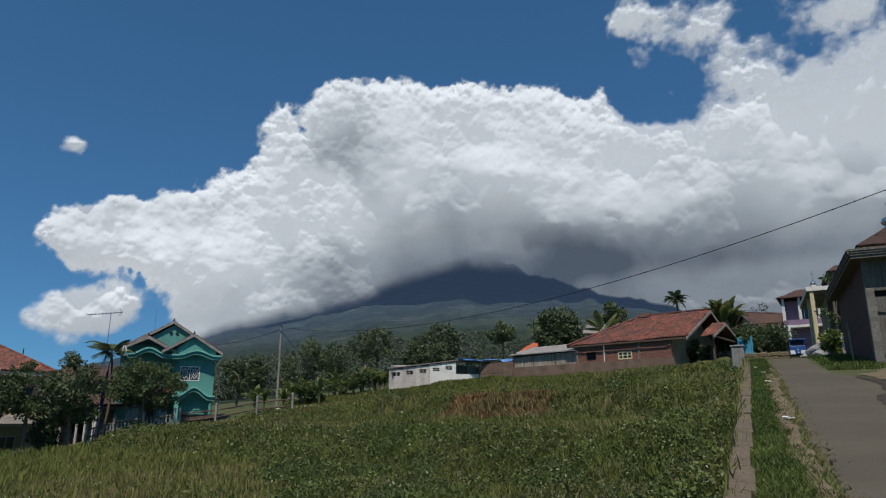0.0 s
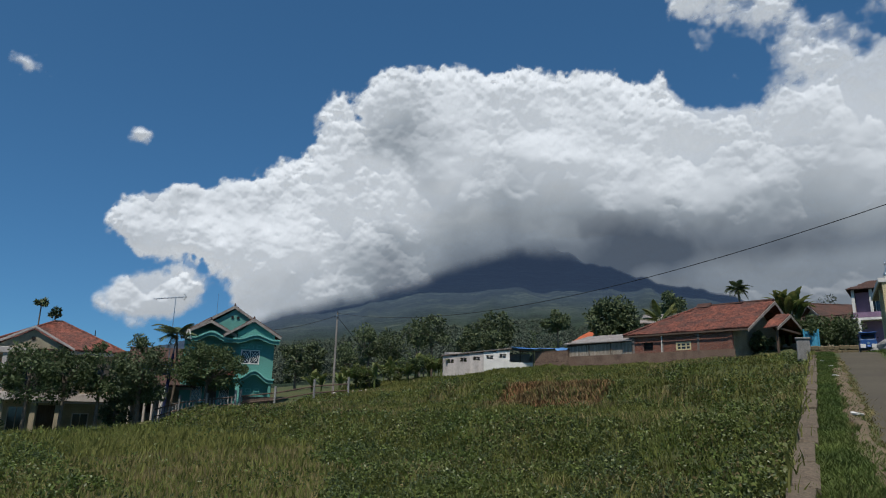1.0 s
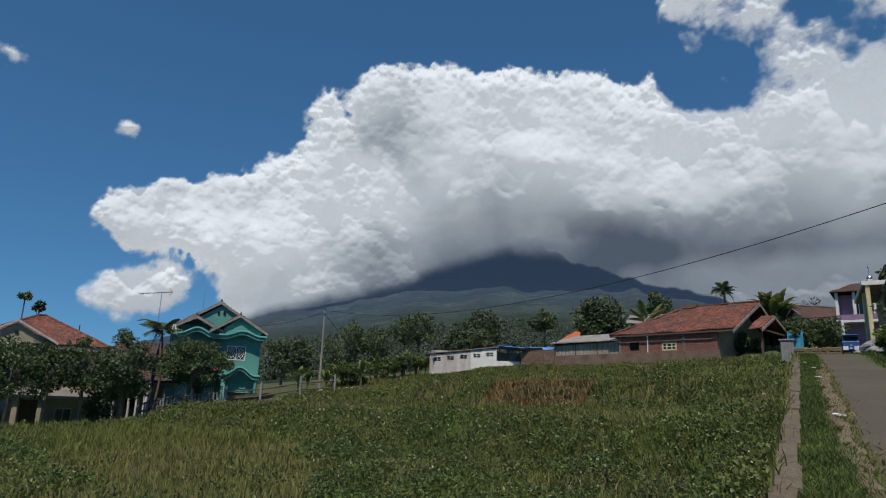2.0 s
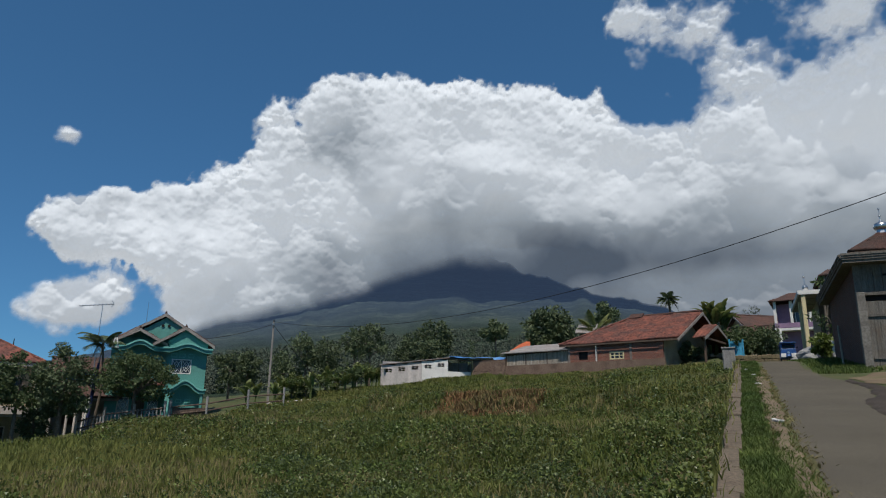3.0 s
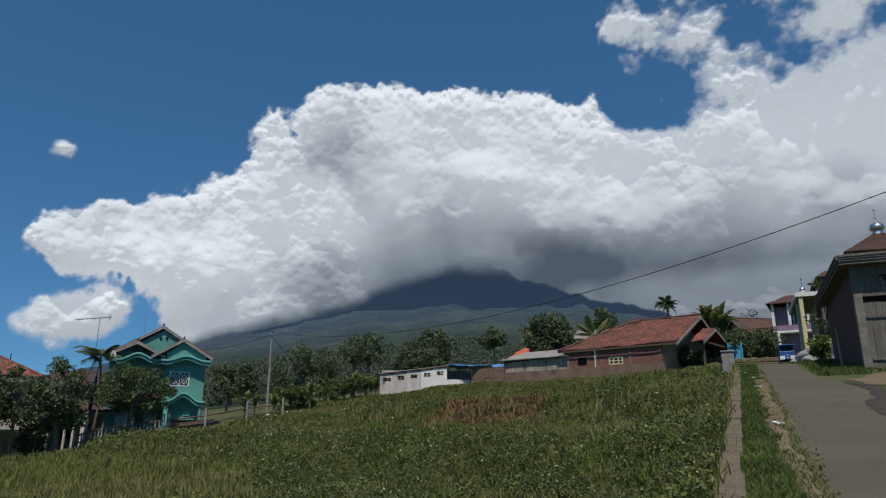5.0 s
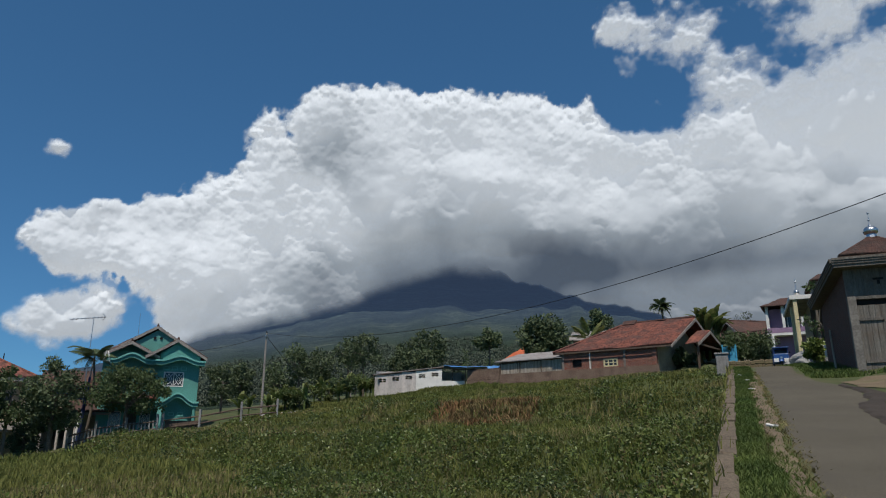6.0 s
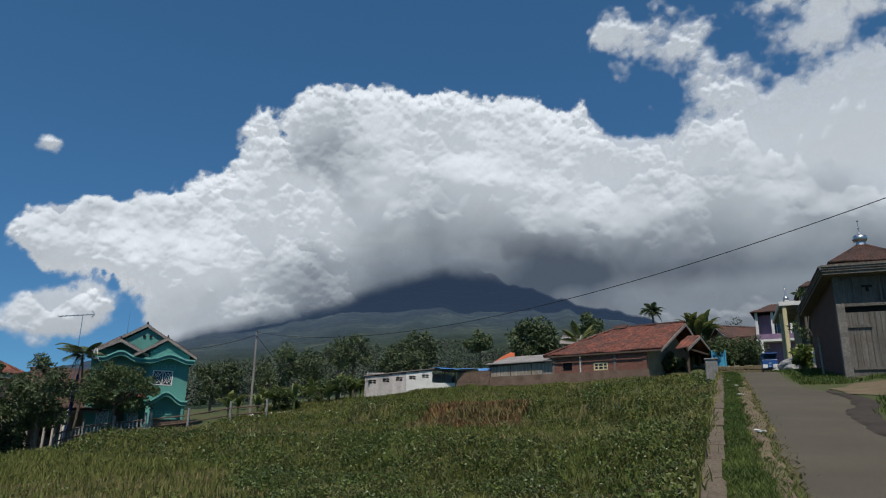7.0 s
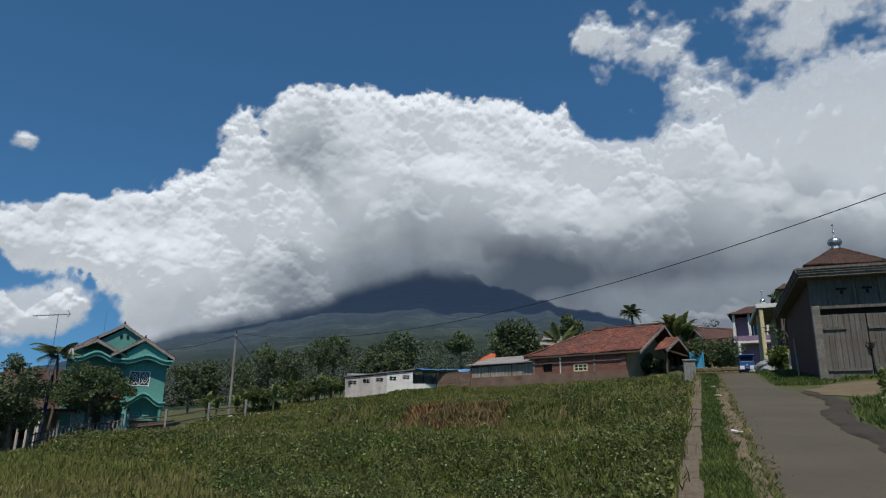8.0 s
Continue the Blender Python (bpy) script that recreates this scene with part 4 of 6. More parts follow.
# ---- the brick house with its bamboo shed ----
def build_brick_house():
    h = thing("house", pose(18.3, 58.0, 7.0, 0, 0, -40), "single-storey brick house with a weathered red tile roof", "house")
    w1, w2 = (-4.92, -3.55, 0.48, 1.18), (-8.05, -7.1, 0.58, 1.32)
    part("wall", wall_with_holes(-9.0, -0.35, -1.2, 2.05, [w1, w2], 0.2), M_BRICKWORK, h)
    part("plinth", box((16.6, 0.14, 1.6), (-8.1, -0.10, -0.42)), M_PLINTH, h)
    for x in (-9.0, -6.2, -2.9):
        part("column", box((0.20, 0.26, 3.2), (x, 0.09, 0.45)), M_MORTAR, h)
    part("column", box((0.35, 0.30, 3.3), (-0.175, 0.11, 0.45)), M_BRICKWORK, h)
    part("gable_wall", wall_with_holes(0.0, 11.0, -1.2, 2.15, [(5.0, 6.0, -1.2, 1.0), (7.5, 9.0, 0.2, 1.3)], 0.18), M_CREAM, h).matrix_basis = pose(0.0, 0.27, 0, 0, 0, 90)
    part("gable", prism([(0.27, 2.16), (11.2, 2.16), (5.8, 4.55)], 0.16, "x", -0.17), M_CREAM, h)
    part("back_wall", box((9.0, 0.2, 3.4), (-4.5, 11.2, 0.4)), M_CREAM, h)
    part("side_wall", box((0.2, 11.0, 3.2), (-9.1, 5.7, 0.4)), M_BRICKWORK, h)
    e, zr, yr = 1.95, 5.0, 5.8
    tiled_slope((-9.8, -0.26, e + 0.06), (1.5, -0.26, e + 0.06), (1.5, yr, zr), (-5.2, yr, zr), mat=M_TILE, parent=h, worn=0.04, label="weathered red tile slope")
    tiled_slope((1.5, 12.4, e), (-9.8, 12.4, e), (-5.2, yr, zr), (1.5, yr, zr), mat=M_TILE, parent=h)
    tiled_slope((-9.8, 12.4, e), (-9.8, -0.42, e), (-5.2, yr - 0.01, zr), (-5.2, yr, zr), mat=M_TILE, parent=h)
    part("ridge_cap", rod((-5.3, yr, zr + 0.07), (1.5, yr, zr + 0.07), 0.13), M_TILE_DARK, h)
    part("hip_cap", rod((-9.8, -0.42, e + 0.1), (-5.2, yr, zr + 0.07), 0.11), M_TILE, h)
    part("ridge_vent", prism([(5.2, 4.9), (6.4, 4.9), (5.8, 5.35)], 1.3, "x", -5.4), M_TILE_DARK, h)
    part("fascia", box((11.4, 0.05, 0.14), (-4.15, -0.31, e - 0.06)), M_TIMBER, h)
    for y0, z0 in ((-0.47, e), (12.45, e)):
        part("bargeboard", prism([(y0, z0 - 0.05), (yr, zr - 0.05), (yr, zr - 0.33), (y0, z0 - 0.28)], 0.06, "x", 1.5), M_BARGE, h, "pale timber bargeboard")
    # porch gable at the end
    tiled_slope((1.52, 2.6, 2.3), (2.7, 2.6, 2.3), (2.7, 5.8, 3.7), (1.52, 5.8, 3.7), mat=M_TILE, parent=h)
    tiled_slope((2.7, 9.6, 2.3), (1.52, 9.6, 2.3), (1.52, 5.8, 3.7), (2.7, 5.8, 3.7), mat=M_TILE, parent=h)
    for a in (2.55, 9.65):
        part("bargeboard", prism([(a, 2.25), (5.8, 3.66), (5.8, 3.42), (a, 2.02)], 0.06, "x", 2.7), M_BARGE, h)
    for y in (3.0, 9.2):
        part("porch_post", box((0.16, 0.16, 3.4), (2.5, y, 0.6)), M_TIMBER, h)
    part("tie_beam", box((0.10, 6.6, 0.16), (2.6, 5.9, 2.25)), M_TIMBER, h)
    window(h, *w1, frame_mat=M_YELLOW, panes=3, rows=2, bar=0.12)
    # near-black panel in place of the shade inside this opening
    part("opening", box((0.95, 0.02, 0.74), (-7.575, 0.16, 0.95)), M_DARK, h)
    part("drain_pipe", rod((-6.2, -0.12, -0.6), (-6.2, -0.12, 1.8), 0.05), M_WHITE, h)
    # bamboo shed
    s = thing("bamboo_shed", pose(18.3, 58.0, 7.0, 0, 0, -40), "lean-to shed of upright bamboo slats with a sheet roof", "shed")
    rng = random.Random(5)
    wall = part("backing", box((7.0, 0.05, 1.9), (-12.7, 0.32, 0.75)), M_TIMBER, s)
    x = -16.2
    while x < -9.15:
        wd = rng.uniform(0.08, 0.15)
        part("slat", box((wd, 0.03, rng.uniform(1.15, 1.3)), (x + wd / 2, 0.22 + rng.uniform(-0.015, 0.015), 0.90 + (x + 9) * 0.02), (0, rng.uniform(-2, 2), 0)), M_BAMBOO, s)
        x += wd + rng.uniform(0.005, 0.03)
    for xx in (-16.2, -13.9, -11.5, -9.2):
        part("post", rod((xx, 0.15, -1.2), (xx, 0.15, 1.7), 0.05, sides=6), M_TIMBER, s)
    part("roof", prism([(-0.12, 1.56), (4.4, 2.75), (4.4, 2.83), (-0.12, 1.64)], 7.6, "x", -16.7), M_SHEET, s, "weathered grey sheet roof")
    part("side_wall", box((0.1, 3.9, 3.2), (-16.3, 2.2, 0.3)), M_TIMBER, s)
    part("back_wall", box((7.1, 0.1, 3.7), (-12.7, 4.2, 0.6)), M_TIMBER, s)


build_brick_house()


def small_house(name, x, y, z, rz, w, d, hw, hr, wall, roof, label, over=0.6, holes=()):
    """A plain gabled house, its ridge across the front."""
    h = thing(name, pose(x, y, z, 0, 0, rz), label, "house")
    part("front_wall", wall_with_holes(-w / 2, w / 2, -1.0, hw, list(holes), 0.15), wall, h)
    part("back_wall", box((w, 0.15, hw + 1), (0, d, hw / 2 - 0.5)), wall, h)
    for s in (-1, 1):
        part("gable_wall", prism([(0.16, -1.0), (d - 0.08, -1.0), (d - 0.08, hw), (d / 2, hw + hr * 0.92), (0.16, hw)], 0.15, "x", s * (w / 2) - (0.15 if s > 0 else 0.0)), wall, h)
    ey = hw - over * hr / (d / 2) * 0.9
    tiled_slope((-w / 2 - over, -over, ey), (w / 2 + over, -over, ey), (w / 2 + over, d / 2, hw + hr), (-w / 2 - over, d / 2, hw + hr), mat=roof, parent=h)
    tiled_slope((w / 2 + over, d + over, ey), (-w / 2 - over, d + over, ey), (-w / 2 - over, d / 2, hw + hr), (w / 2 + over, d / 2, hw + hr), mat=roof, parent=h)
    part("ridge_cap", rod((-w / 2 - over, d / 2, hw + hr + 0.06), (w / 2 + over, d / 2, hw + hr + 0.06), 0.12), roof, h)
    for s in (-1, 1):
        for a, b in (((-over, ey), (d / 2, hw + hr)), ((d + over, ey), (d / 2, hw + hr))):
            part("bargeboard", prism([(a[0], a[1] - 0.05), (b[0], b[1] - 0.05), (b[0], b[1] - 0.28), (a[0], a[1] - 0.26)], 0.06, "x", s * (w / 2 + over) - (0.0 if s > 0 else 0.06)), M_BARGE, h)
    for o in holes:
        window(h, *o)
    return h


small_house("house", 9.4, 85.0, 8.9, -58, 3.4, 7.0, 2.0, 1.9, M_CREAM, M_TILE_NEW, "small house with a bright orange new tile roof")
small_house("house", 20.5, 82.0, 10.4, -20, 9.0, 6.0, 2.5, 1.2, M_CREAM, M_SHEET, "low house with a grey sheet roof behind the brick house")
small_house("house", 40.2, 79.5, 10.0, 8, 9.0, 7.0, 2.6, 2.5, M_CREAM, M_TILE_DARK, "cream gabled house with dark tile roof up the lane", holes=[(-2.0, -0.8, 0.6, 1.8), (1.0, 2.2, 0.6, 1.8)])
small_house("house", 34.5, 77.0, 9.6, -35, 5.0, 4.0, 2.3, 1.3, M_CREAM, M_TILE_DARK, "small cream house with dark tiles")


def build_yard_wall():
    """The low wall and screen between the white shed and the bamboo shed."""
    w = thing("yard_wall", pose(2.75, 70.7, 5.6, 0, 0, -39), "low brown yard wall topped by a dark slat screen", "wall")
    part("wall", box((4.0, 0.16, 1.9), (2.0, 0, 0.35)), M_PLINTH, w)
    part("screen_back", box((4.0, 0.04, 1.15), (2.0, 0.04, 1.85)), M_TIMBER, w)
    rng = random.Random(9)
    x = 0.0
    while x < 3.9:
        wd = rng.uniform(0.07, 0.13)
        part("slat", box((wd, 0.03, rng.uniform(0.9, 1.1)), (x + wd / 2, -0.03, 1.82)), M_PLINTH, w)
        x += wd + rng.uniform(0.01, 0.04)


build_yard_wall()


# ---- the garage beside the lane ----
def build_garage():
    g = thing("garage", pose(16.2, 26.4, 3.75, 0, 0, -23.3), "old brick garage with weathered double plank doors", "garage")
    part("side_wall", box((0.2, 9.0, 5.2), (-0.02, 4.62, 1.75)), M_BRICK_OLD, g, "dark bare brick side wall")
    part("side_wall", box((0.2, 9.0, 5.2), (6.6, 4.62, 1.75)), M_BRICK_OLD, g)
    part("back_wall", box((6.4, 0.2, 5.2), (3.29, 9.0, 1.75)), M_BRICK_OLD, g)
    part("pillar", box((0.30, 0.32, 3.9), (-0.02, 0.0, 1.2), bevel=0.02), M_CEMENT, g, "rough cement corner pillar")
    part("pillar", box((0.30, 0.32, 3.9), (3.55, 0.0, 1.2), bevel=0.02), M_CEMENT, g)
    part("front_wall", box((3.0, 0.2, 3.9), (5.2, 0.05, 1.2)), M_CEMENT, g)
    # boarding over the doors
    x = -0.17
    rng = random.Random(8)
    while x < 6.6:
        part("board", box((0.235, 0.05, 1.22), (x + 0.12, 0.03 + rng.uniform(-0.008, 0.008), 3.78)), M_WOOD, g)
        x += 0.245
    for xx in (0.55, 1.45, 2.35, 3.3):
        part("batten", box((0.09, 0.05, 1.2), (xx, -0.03, 3.78)), M_WOOD, g)
    for xx in (1.0, 1.9, 2.8):
        part("carved_slot", box((0.36, 0.02, 0.08), (xx, -0.01, 3.83)), M_DARK, g)
        part("carved_slot", box((0.10, 0.02, 0.16), (xx, -0.012, 3.70)), M_DARK, g)
    part("lintel", box((3.6, 0.16, 0.12), (1.8, 0.0, 3.10)), M_WOOD, g)
    # near-black strip standing for the shade in the gap over the doors
    part("transom_shade", box((3.3, 0.03, 0.20), (1.8, 0.10, 2.95)), M_DARK, g)
    # two door leaves
    for k, (x0, x1) in enumerate(((0.14, 1.70), (1.73, 3.38))):
        leaf = part("door_leaf", box((x1 - x0, 0.03, 2.62), ((x0 + x1) / 2, 0.02, 1.49)), M_WOOD, g, "weathered grey plank door leaf")
        n = 8
        for q in range(n):
            w = (x1 - x0) / n
            part("plank", box((w - 0.012, 0.035, 2.62 + rng.uniform(-0.02, 0.02)), (x0 + w * (q + 0.5), -0.02, 1.49 + rng.uniform(-0.01, 0.01))), M_WOOD, leaf)
        for zz, a, b in ((2.24, 0.0, 0.55), (0.62, 0.0, 1.0)):
            part("ledge", box(((x1 - x0) * (b - a) * 0.96, 0.06, 0.09), (x0 + (x1 - x0) * (a + b) / 2, -0.065, zz)), M_WOOD, leaf)
    bm = bmesh.new()
    for q in range(7):
        bmesh.ops.create_uvsphere(bm, u_segments=8, v_segments=6, radius=0.05, matrix=pose(1.72 + 0.05 * math.sin(q * 2.1), -0.12, 1.62 - 0.035 * q))
    for s in (-1, 1):
        rod((1.72, -0.11, 1.55), (1.72 + s * 0.16, -0.10, 1.66), 0.02, sides=6, bm=bm)
    part("chain", bm, M_DARK, g, "dark chain and padlock")
    part("chain_tail", rod((1.72, -0.11, 1.4), (1.80, -0.10, 0.25), 0.018, sides=6), M_DARK, g)
    # flat roof slab with layered fascia
    part("roof_slab", box((7.9, 10.2, 0.12), (3.40, 4.5, 4.32)), M_WOOD, g)
    for z, o in ((4.42, 0.0), (4.51, 0.03), (4.595, 0.06)):
        part("fascia", box((8.0 + o, 0.08, 0.082), (3.44, -0.60 - o, z)), M_WOOD, g, "grey timber fascia board")
        part("fascia", box((0.08, 10.2, 0.082), (-0.56 - o, 4.56, z)), M_WOOD, g)
    part("roof_top", box((7.8, 10.0, 0.22), (3.45, 4.5, 4.50)), M_SHEET, g)
    # leaning plank
    p = thing("plank", Matrix.Identity(4), "pale bamboo pole leaning on the brick wall", "plank")
    a = Matrix(g.matrix_world) @ Vector((-0.62, 2.2, 0.35))
    b = Matrix(g.matrix_world) @ Vector((-0.20, 6.2, 2.7))
    a.z = gz(a.x, a.y)
    part("pole", rod(a, b, 0.045, sides=6), M_CREAM, p)


build_garage()


def ball(r, at, squash=1.0, seg=16, bm=None):
    bm = bm or bmesh.new()
    bmesh.ops.create_uvsphere(bm, u_segments=seg, v_segments=seg // 2 + 2, radius=r, matrix=pose(*at) @ Matrix.Diagonal((1, 1, squash, 1)))
    for f in bm.faces:
        f.smooth = True
    return bm


def build_prayer_house():
    """The prayer house behind the garage: hip roof with a steel dome."""
    h = thing("prayer_house", pose(29.0, 44.0, 6.2, 0, 0, -23.3), "prayer house with tiled pyramid roof and small steel dome", "house")
    e, r = 6.7, 2.35
    part("wall", box((4.4, 0.2, 7.4), (0, -2.1, 2.9)), M_CREAM, h)
    part("wall", box((4.4, 0.2, 7.4), (0, 2.1, 2.9)), M_CREAM, h)
    for s in (-1, 1):
        part("wall", box((0.2, 4.0, 7.4), (s * 2.1, 0, 2.9)), M_CREAM, h)
    c = [(-r, -r), (r, -r), (r, r), (-r, r)]
    for q in range(4):
        a, b = c[q], c[(q + 1) % 4]
        tiled_slope((*a, e), (*b, e), (b[0] * 0.06, b[1] * 0.06, e + 1.70), (a[0] * 0.06, a[1] * 0.06, e + 1.70), mat=M_TILE_DARK, parent=h)
        part("hip_cap", rod((*a, e + 0.06), (0, 0, e + 1.75), 0.09), M_TILE_DARK, h)
        part("eave_board", box((2 * r + 0.1 if q % 2 == 0 else 0.08, 0.08 if q % 2 == 0 else 2 * r, 0.2), ((a[0] + b[0]) / 2, (a[1] + b[1]) / 2, e - 0.14)), M_TIMBER, h)
    d = part("dome", ball(0.46, (0, 0, e + 2.10), 0.72, 20), M_STEEL, h, "shiny steel dome")
    part("collar", rod((0, 0, e + 1.6), (0, 0, e + 1.86), 0.36, 0.30, 16), M_STEEL, d)
    part("neck", rod((0, 0, e + 2.40), (0, 0, e + 2.62), 0.12, 0.03, 10), M_STEEL, d)
    part("spire", rod((0, 0, e + 2.58), (0, 0, e + 3.35), 0.02, 0.015, 6), M_STEEL, d)
    part("bead", ball(0.07, (0, 0, e + 2.85), 1.0, 10), M_STEEL, d)
    part("crescent", ball(0.07, (0, 0, e + 3.35), 1.0, 10), M_STEEL, d)


build_prayer_house()


def build_porch_house():
    """The house with a yellow-columned porch up the lane."""
    h = thing("house", pose(26.95, 50.0, 7.4, 0, 0, -23.3), "house with yellow porch columns, white low wall and flat canopy", "house")
    part("canopy", box((5.6, 8.5, 0.22), (2.0, 3.4, 4.05)), M_CONCRETE, h, "pale flat concrete canopy")
    part("canopy_edge", box((5.8, 0.10, 0.30), (2.0, -0.9, 4.10)), M_WHITE, h)
    part("canopy_edge", box((0.10, 8.4, 0.30), (-0.85, 3.4, 4.10)), M_WHITE, h)
    for y in (-0.3, 2.9):
        part("column", box((0.28, 0.28, 4.6), (-0.55, y - 0.42, 1.65), bevel=0.03), M_YELLOW, h, "yellow-cream porch column")
    part("porch_wall", box((2.6, 0.18, 1.5), (1.05, -0.80, -0.1)), M_WHITE, h, "low whitewashed porch wall")
    part("wall", box((4.0, 0.2, 4.4), (2.6, 1.5, 1.7)), M_TIMBER, h)
    part("wall", box((0.2, 5.8, 4.4), (0.7, 4.6, 1.7)), M_CREAM, h)
    part("upper_storey", box((3.6, 4.6, 1.5), (3.0, 4.0, 4.95)), M_CONCRETE, h)
    tiled_slope((0.9, 1.2, 5.7), (5.2, 1.2, 5.7), (4.4, 4.0, 6.6), (1.7, 4.0, 6.6), mat=M_TILE_DARK, parent=h)
    tiled_slope((5.2, 6.8, 5.7), (0.9, 6.8, 5.7), (1.7, 4.0, 6.6), (4.4, 4.0, 6.6), mat=M_TILE_DARK, parent=h)
    tiled_slope((0.9, 6.8, 5.7), (0.9, 1.2, 5.7), (1.7, 3.99, 6.6), (1.7, 4.0, 6.6), mat=M_TILE_DARK, parent=h)
    m = part("minaret_post", rod((0.2, 6.0, 4.1), (0.2, 6.0, 5.6), 0.24, 0.22, 12), M_WHITE, h, "small white rooftop turret")
    part("cap", ball(0.22, (0.2, 6.0, 5.72), 1.0, 12), M_STEEL, m)
    part("spike", rod((0.2, 6.0, 5.8), (0.2, 6.0, 6.9), 0.03, 0.015, 6), M_STEEL, m)
    part("bead", ball(0.08, (0.2, 6.0, 6.6), 1.0, 10), M_STEEL, m)


build_porch_house()


def build_lilac_house():
    h = thing("house", pose(37.1, 69.8, 8.5, 0, 0, -30), "two-storey lilac house with white balcony trim", "house")
    part("wall", wall_with_holes(-2.6, 3.4, -1.0, 6.0, [(-1.6, -0.6, 3.8, 5.2), (0.8, 1.9, 3.8, 5.2)], 0.2), M_PINK, h)
    part("wall", box((0.2, 6.0, 7.0), (-2.7, 3.2, 2.5)), M_PINK, h)
    part("wall", box((0.2, 6.0, 7.0), (3.3, 3.2, 2.5)), M_PINK, h)
    part("wall", box((5.8, 0.2, 7.0), (0.3, 6.2, 2.5)), M_PINK, h)
    part("balcony", box((6.6, 1.2, 0.24), (0.2, -0.7, 3.2)), M_WHITE, h)
    for x in (-2.9, -1.4, 0.3):
        part("column", box((0.26, 0.26, 3.0), (x, -1.1, 4.7)), M_WHITE, h)
    part("striped_post", rod((-2.6, -1.2, -0.8), (-2.6, -1.2, 3.1), 0.16, 0.16, 10), M_WHITE, h)
    part("balcony_rail", box((6.4, 0.08, 0.5), (0.2, -1.25, 3.6)), M_PINK, h)
    tiled_slope((-3.4, -1.6, 6.1), (4.0, -1.6, 6.1), (3.0, 3.0, 7.6), (-1.6, 3.0, 7.6), mat=M_TILE_DARK, parent=h)
    tiled_slope((-3.4, 7.0, 6.1), (-3.4, -1.6, 6.1), (-1.6, 2.99, 7.6), (-1.6, 3.0, 7.6), mat=M_TILE_DARK, parent=h)
    tiled_slope((4.0, 7.0, 6.1), (-3.4, 7.0, 6.1), (-1.6, 3.0, 7.6), (3.0, 3.0, 7.6), mat=M_TILE_DARK, parent=h)
    for w in ((-1.6, -0.6, 3.8, 5.2), (0.8, 1.9, 3.8, 5.2)):
        window(h, *w)


build_lilac_house()


# ---- the three-wheeler ----
def build_vehicle():
    x, y = road_xy(53.9, 2.95)
    v = thing("three_wheeler", pose(x, y, float(road_height(53.9)), 0, 0, -23.3) @ Matrix.Diagonal((0.78, 0.8, 0.74, 1)), "parked blue cargo three-wheeler with white side panels", "vehicle")
    part("body", box((1.30, 1.9, 0.62), (0, 0.5, 0.72), bevel=0.05), M_BLUE, v)
    cab = part("cab", prism([(-0.55, 0.5), (-0.62, 1.2), (-0.40, 1.72), (0.35, 1.75), (0.35, 0.5)], 1.16, "x", -0.58), M_BLUE, v)
    part("windscreen", box((0.98, 0.03, 0.42), (0, -0.53, 1.44), (-22, 0, 0)), M_GLASS, cab)
    part("roof_rim", box((1.34, 2.5, 0.08), (0, 0.4, 1.80), bevel=0.03), M_BLUE, v)
    for s in (-1, 1):
        part("front_panel", box((0.40, 0.04, 0.36), (s * 0.42, -0.62, 0.62), bevel=0.01), M_WHITE, v, "white front panel")
        w = part("wheel", rod((s * 0.50, 1.1, 0.26), (s * 0.64, 1.1, 0.26), 0.26, sides=18), M_RUBBER, v)
        part("rim", rod((s * 0.645, 1.1, 0.26), (s * 0.655, 1.1, 0.26), 0.13, sides=14), M_STEEL, w)
        part("mirror", box((0.10, 0.03, 0.14), (s * 0.72, -0.5, 1.35)), M_DARK, v)
        part("canopy_post", rod((s * 0.58, 1.4, 1.0), (s * 0.58, 1.4, 1.78), 0.03, sides=6), M_BLUE, v)
    w = part("wheel", rod((-0.07, -0.66, 0.27), (0.07, -0.66, 0.27), 0.27, sides=18), M_RUBBER, v)
    part("mudguard", prism([(-0.98, 0.45), (-0.66, 0.62), (-0.34, 0.5), (-0.34, 0.56), (-0.66, 0.70), (-1.02, 0.5)], 0.22, "x", -0.11), M_BLUE, w)
    part("headlight", rod((0, -0.66, 0.86), (0, -0.58, 0.86), 0.11, sides=14), M_STEEL, v, "round headlight")


build_vehicle()


# ---- kerb, gate posts, poles, cable, fences ----
def build_kerb():
    k = tagged(new("kerb"), "mossy concrete channel edge beside the lane", "kerb", kind="structure")
    rng = random.Random(2)
    u = -12.0
    shapes = []
    for q in range(6):
        bm = box((0.235 + rng.uniform(-0.02, 0.03), 1.0, 0.95), (0, 0, 0), bevel=0.02)
        for vert in bm.verts:
            vert.co += Vector((rng.uniform(-0.02, 0.02), 0, rng.uniform(-0.015, 0.015)))
        me = bpy.data.meshes.new("kerb_stone")
        bm.to_mesh(me)
        bm.free()
        me.materials.append(M_KERB)
        shapes.append(me)
    while u < 34.5:
        L = rng.uniform(0.75, 1.5)
        x, y = road_xy(u + L / 2, -0.235 + rng.uniform(-0.02, 0.02))
        ob = new("kerb_stone", rng.choice(shapes))
        ob.parent = k
        ob.matrix_basis = pose(x, y, float(road_height(u + L / 2)) - 0.40 + rng.uniform(-0.015, 0.02), math.degrees(math.atan(0.129)), 0, -23.3 + rng.uniform(-1, 1)) @ Matrix.Diagonal((1, L - 0.015, 1, 1))
        u += L
    return k


build_kerb()


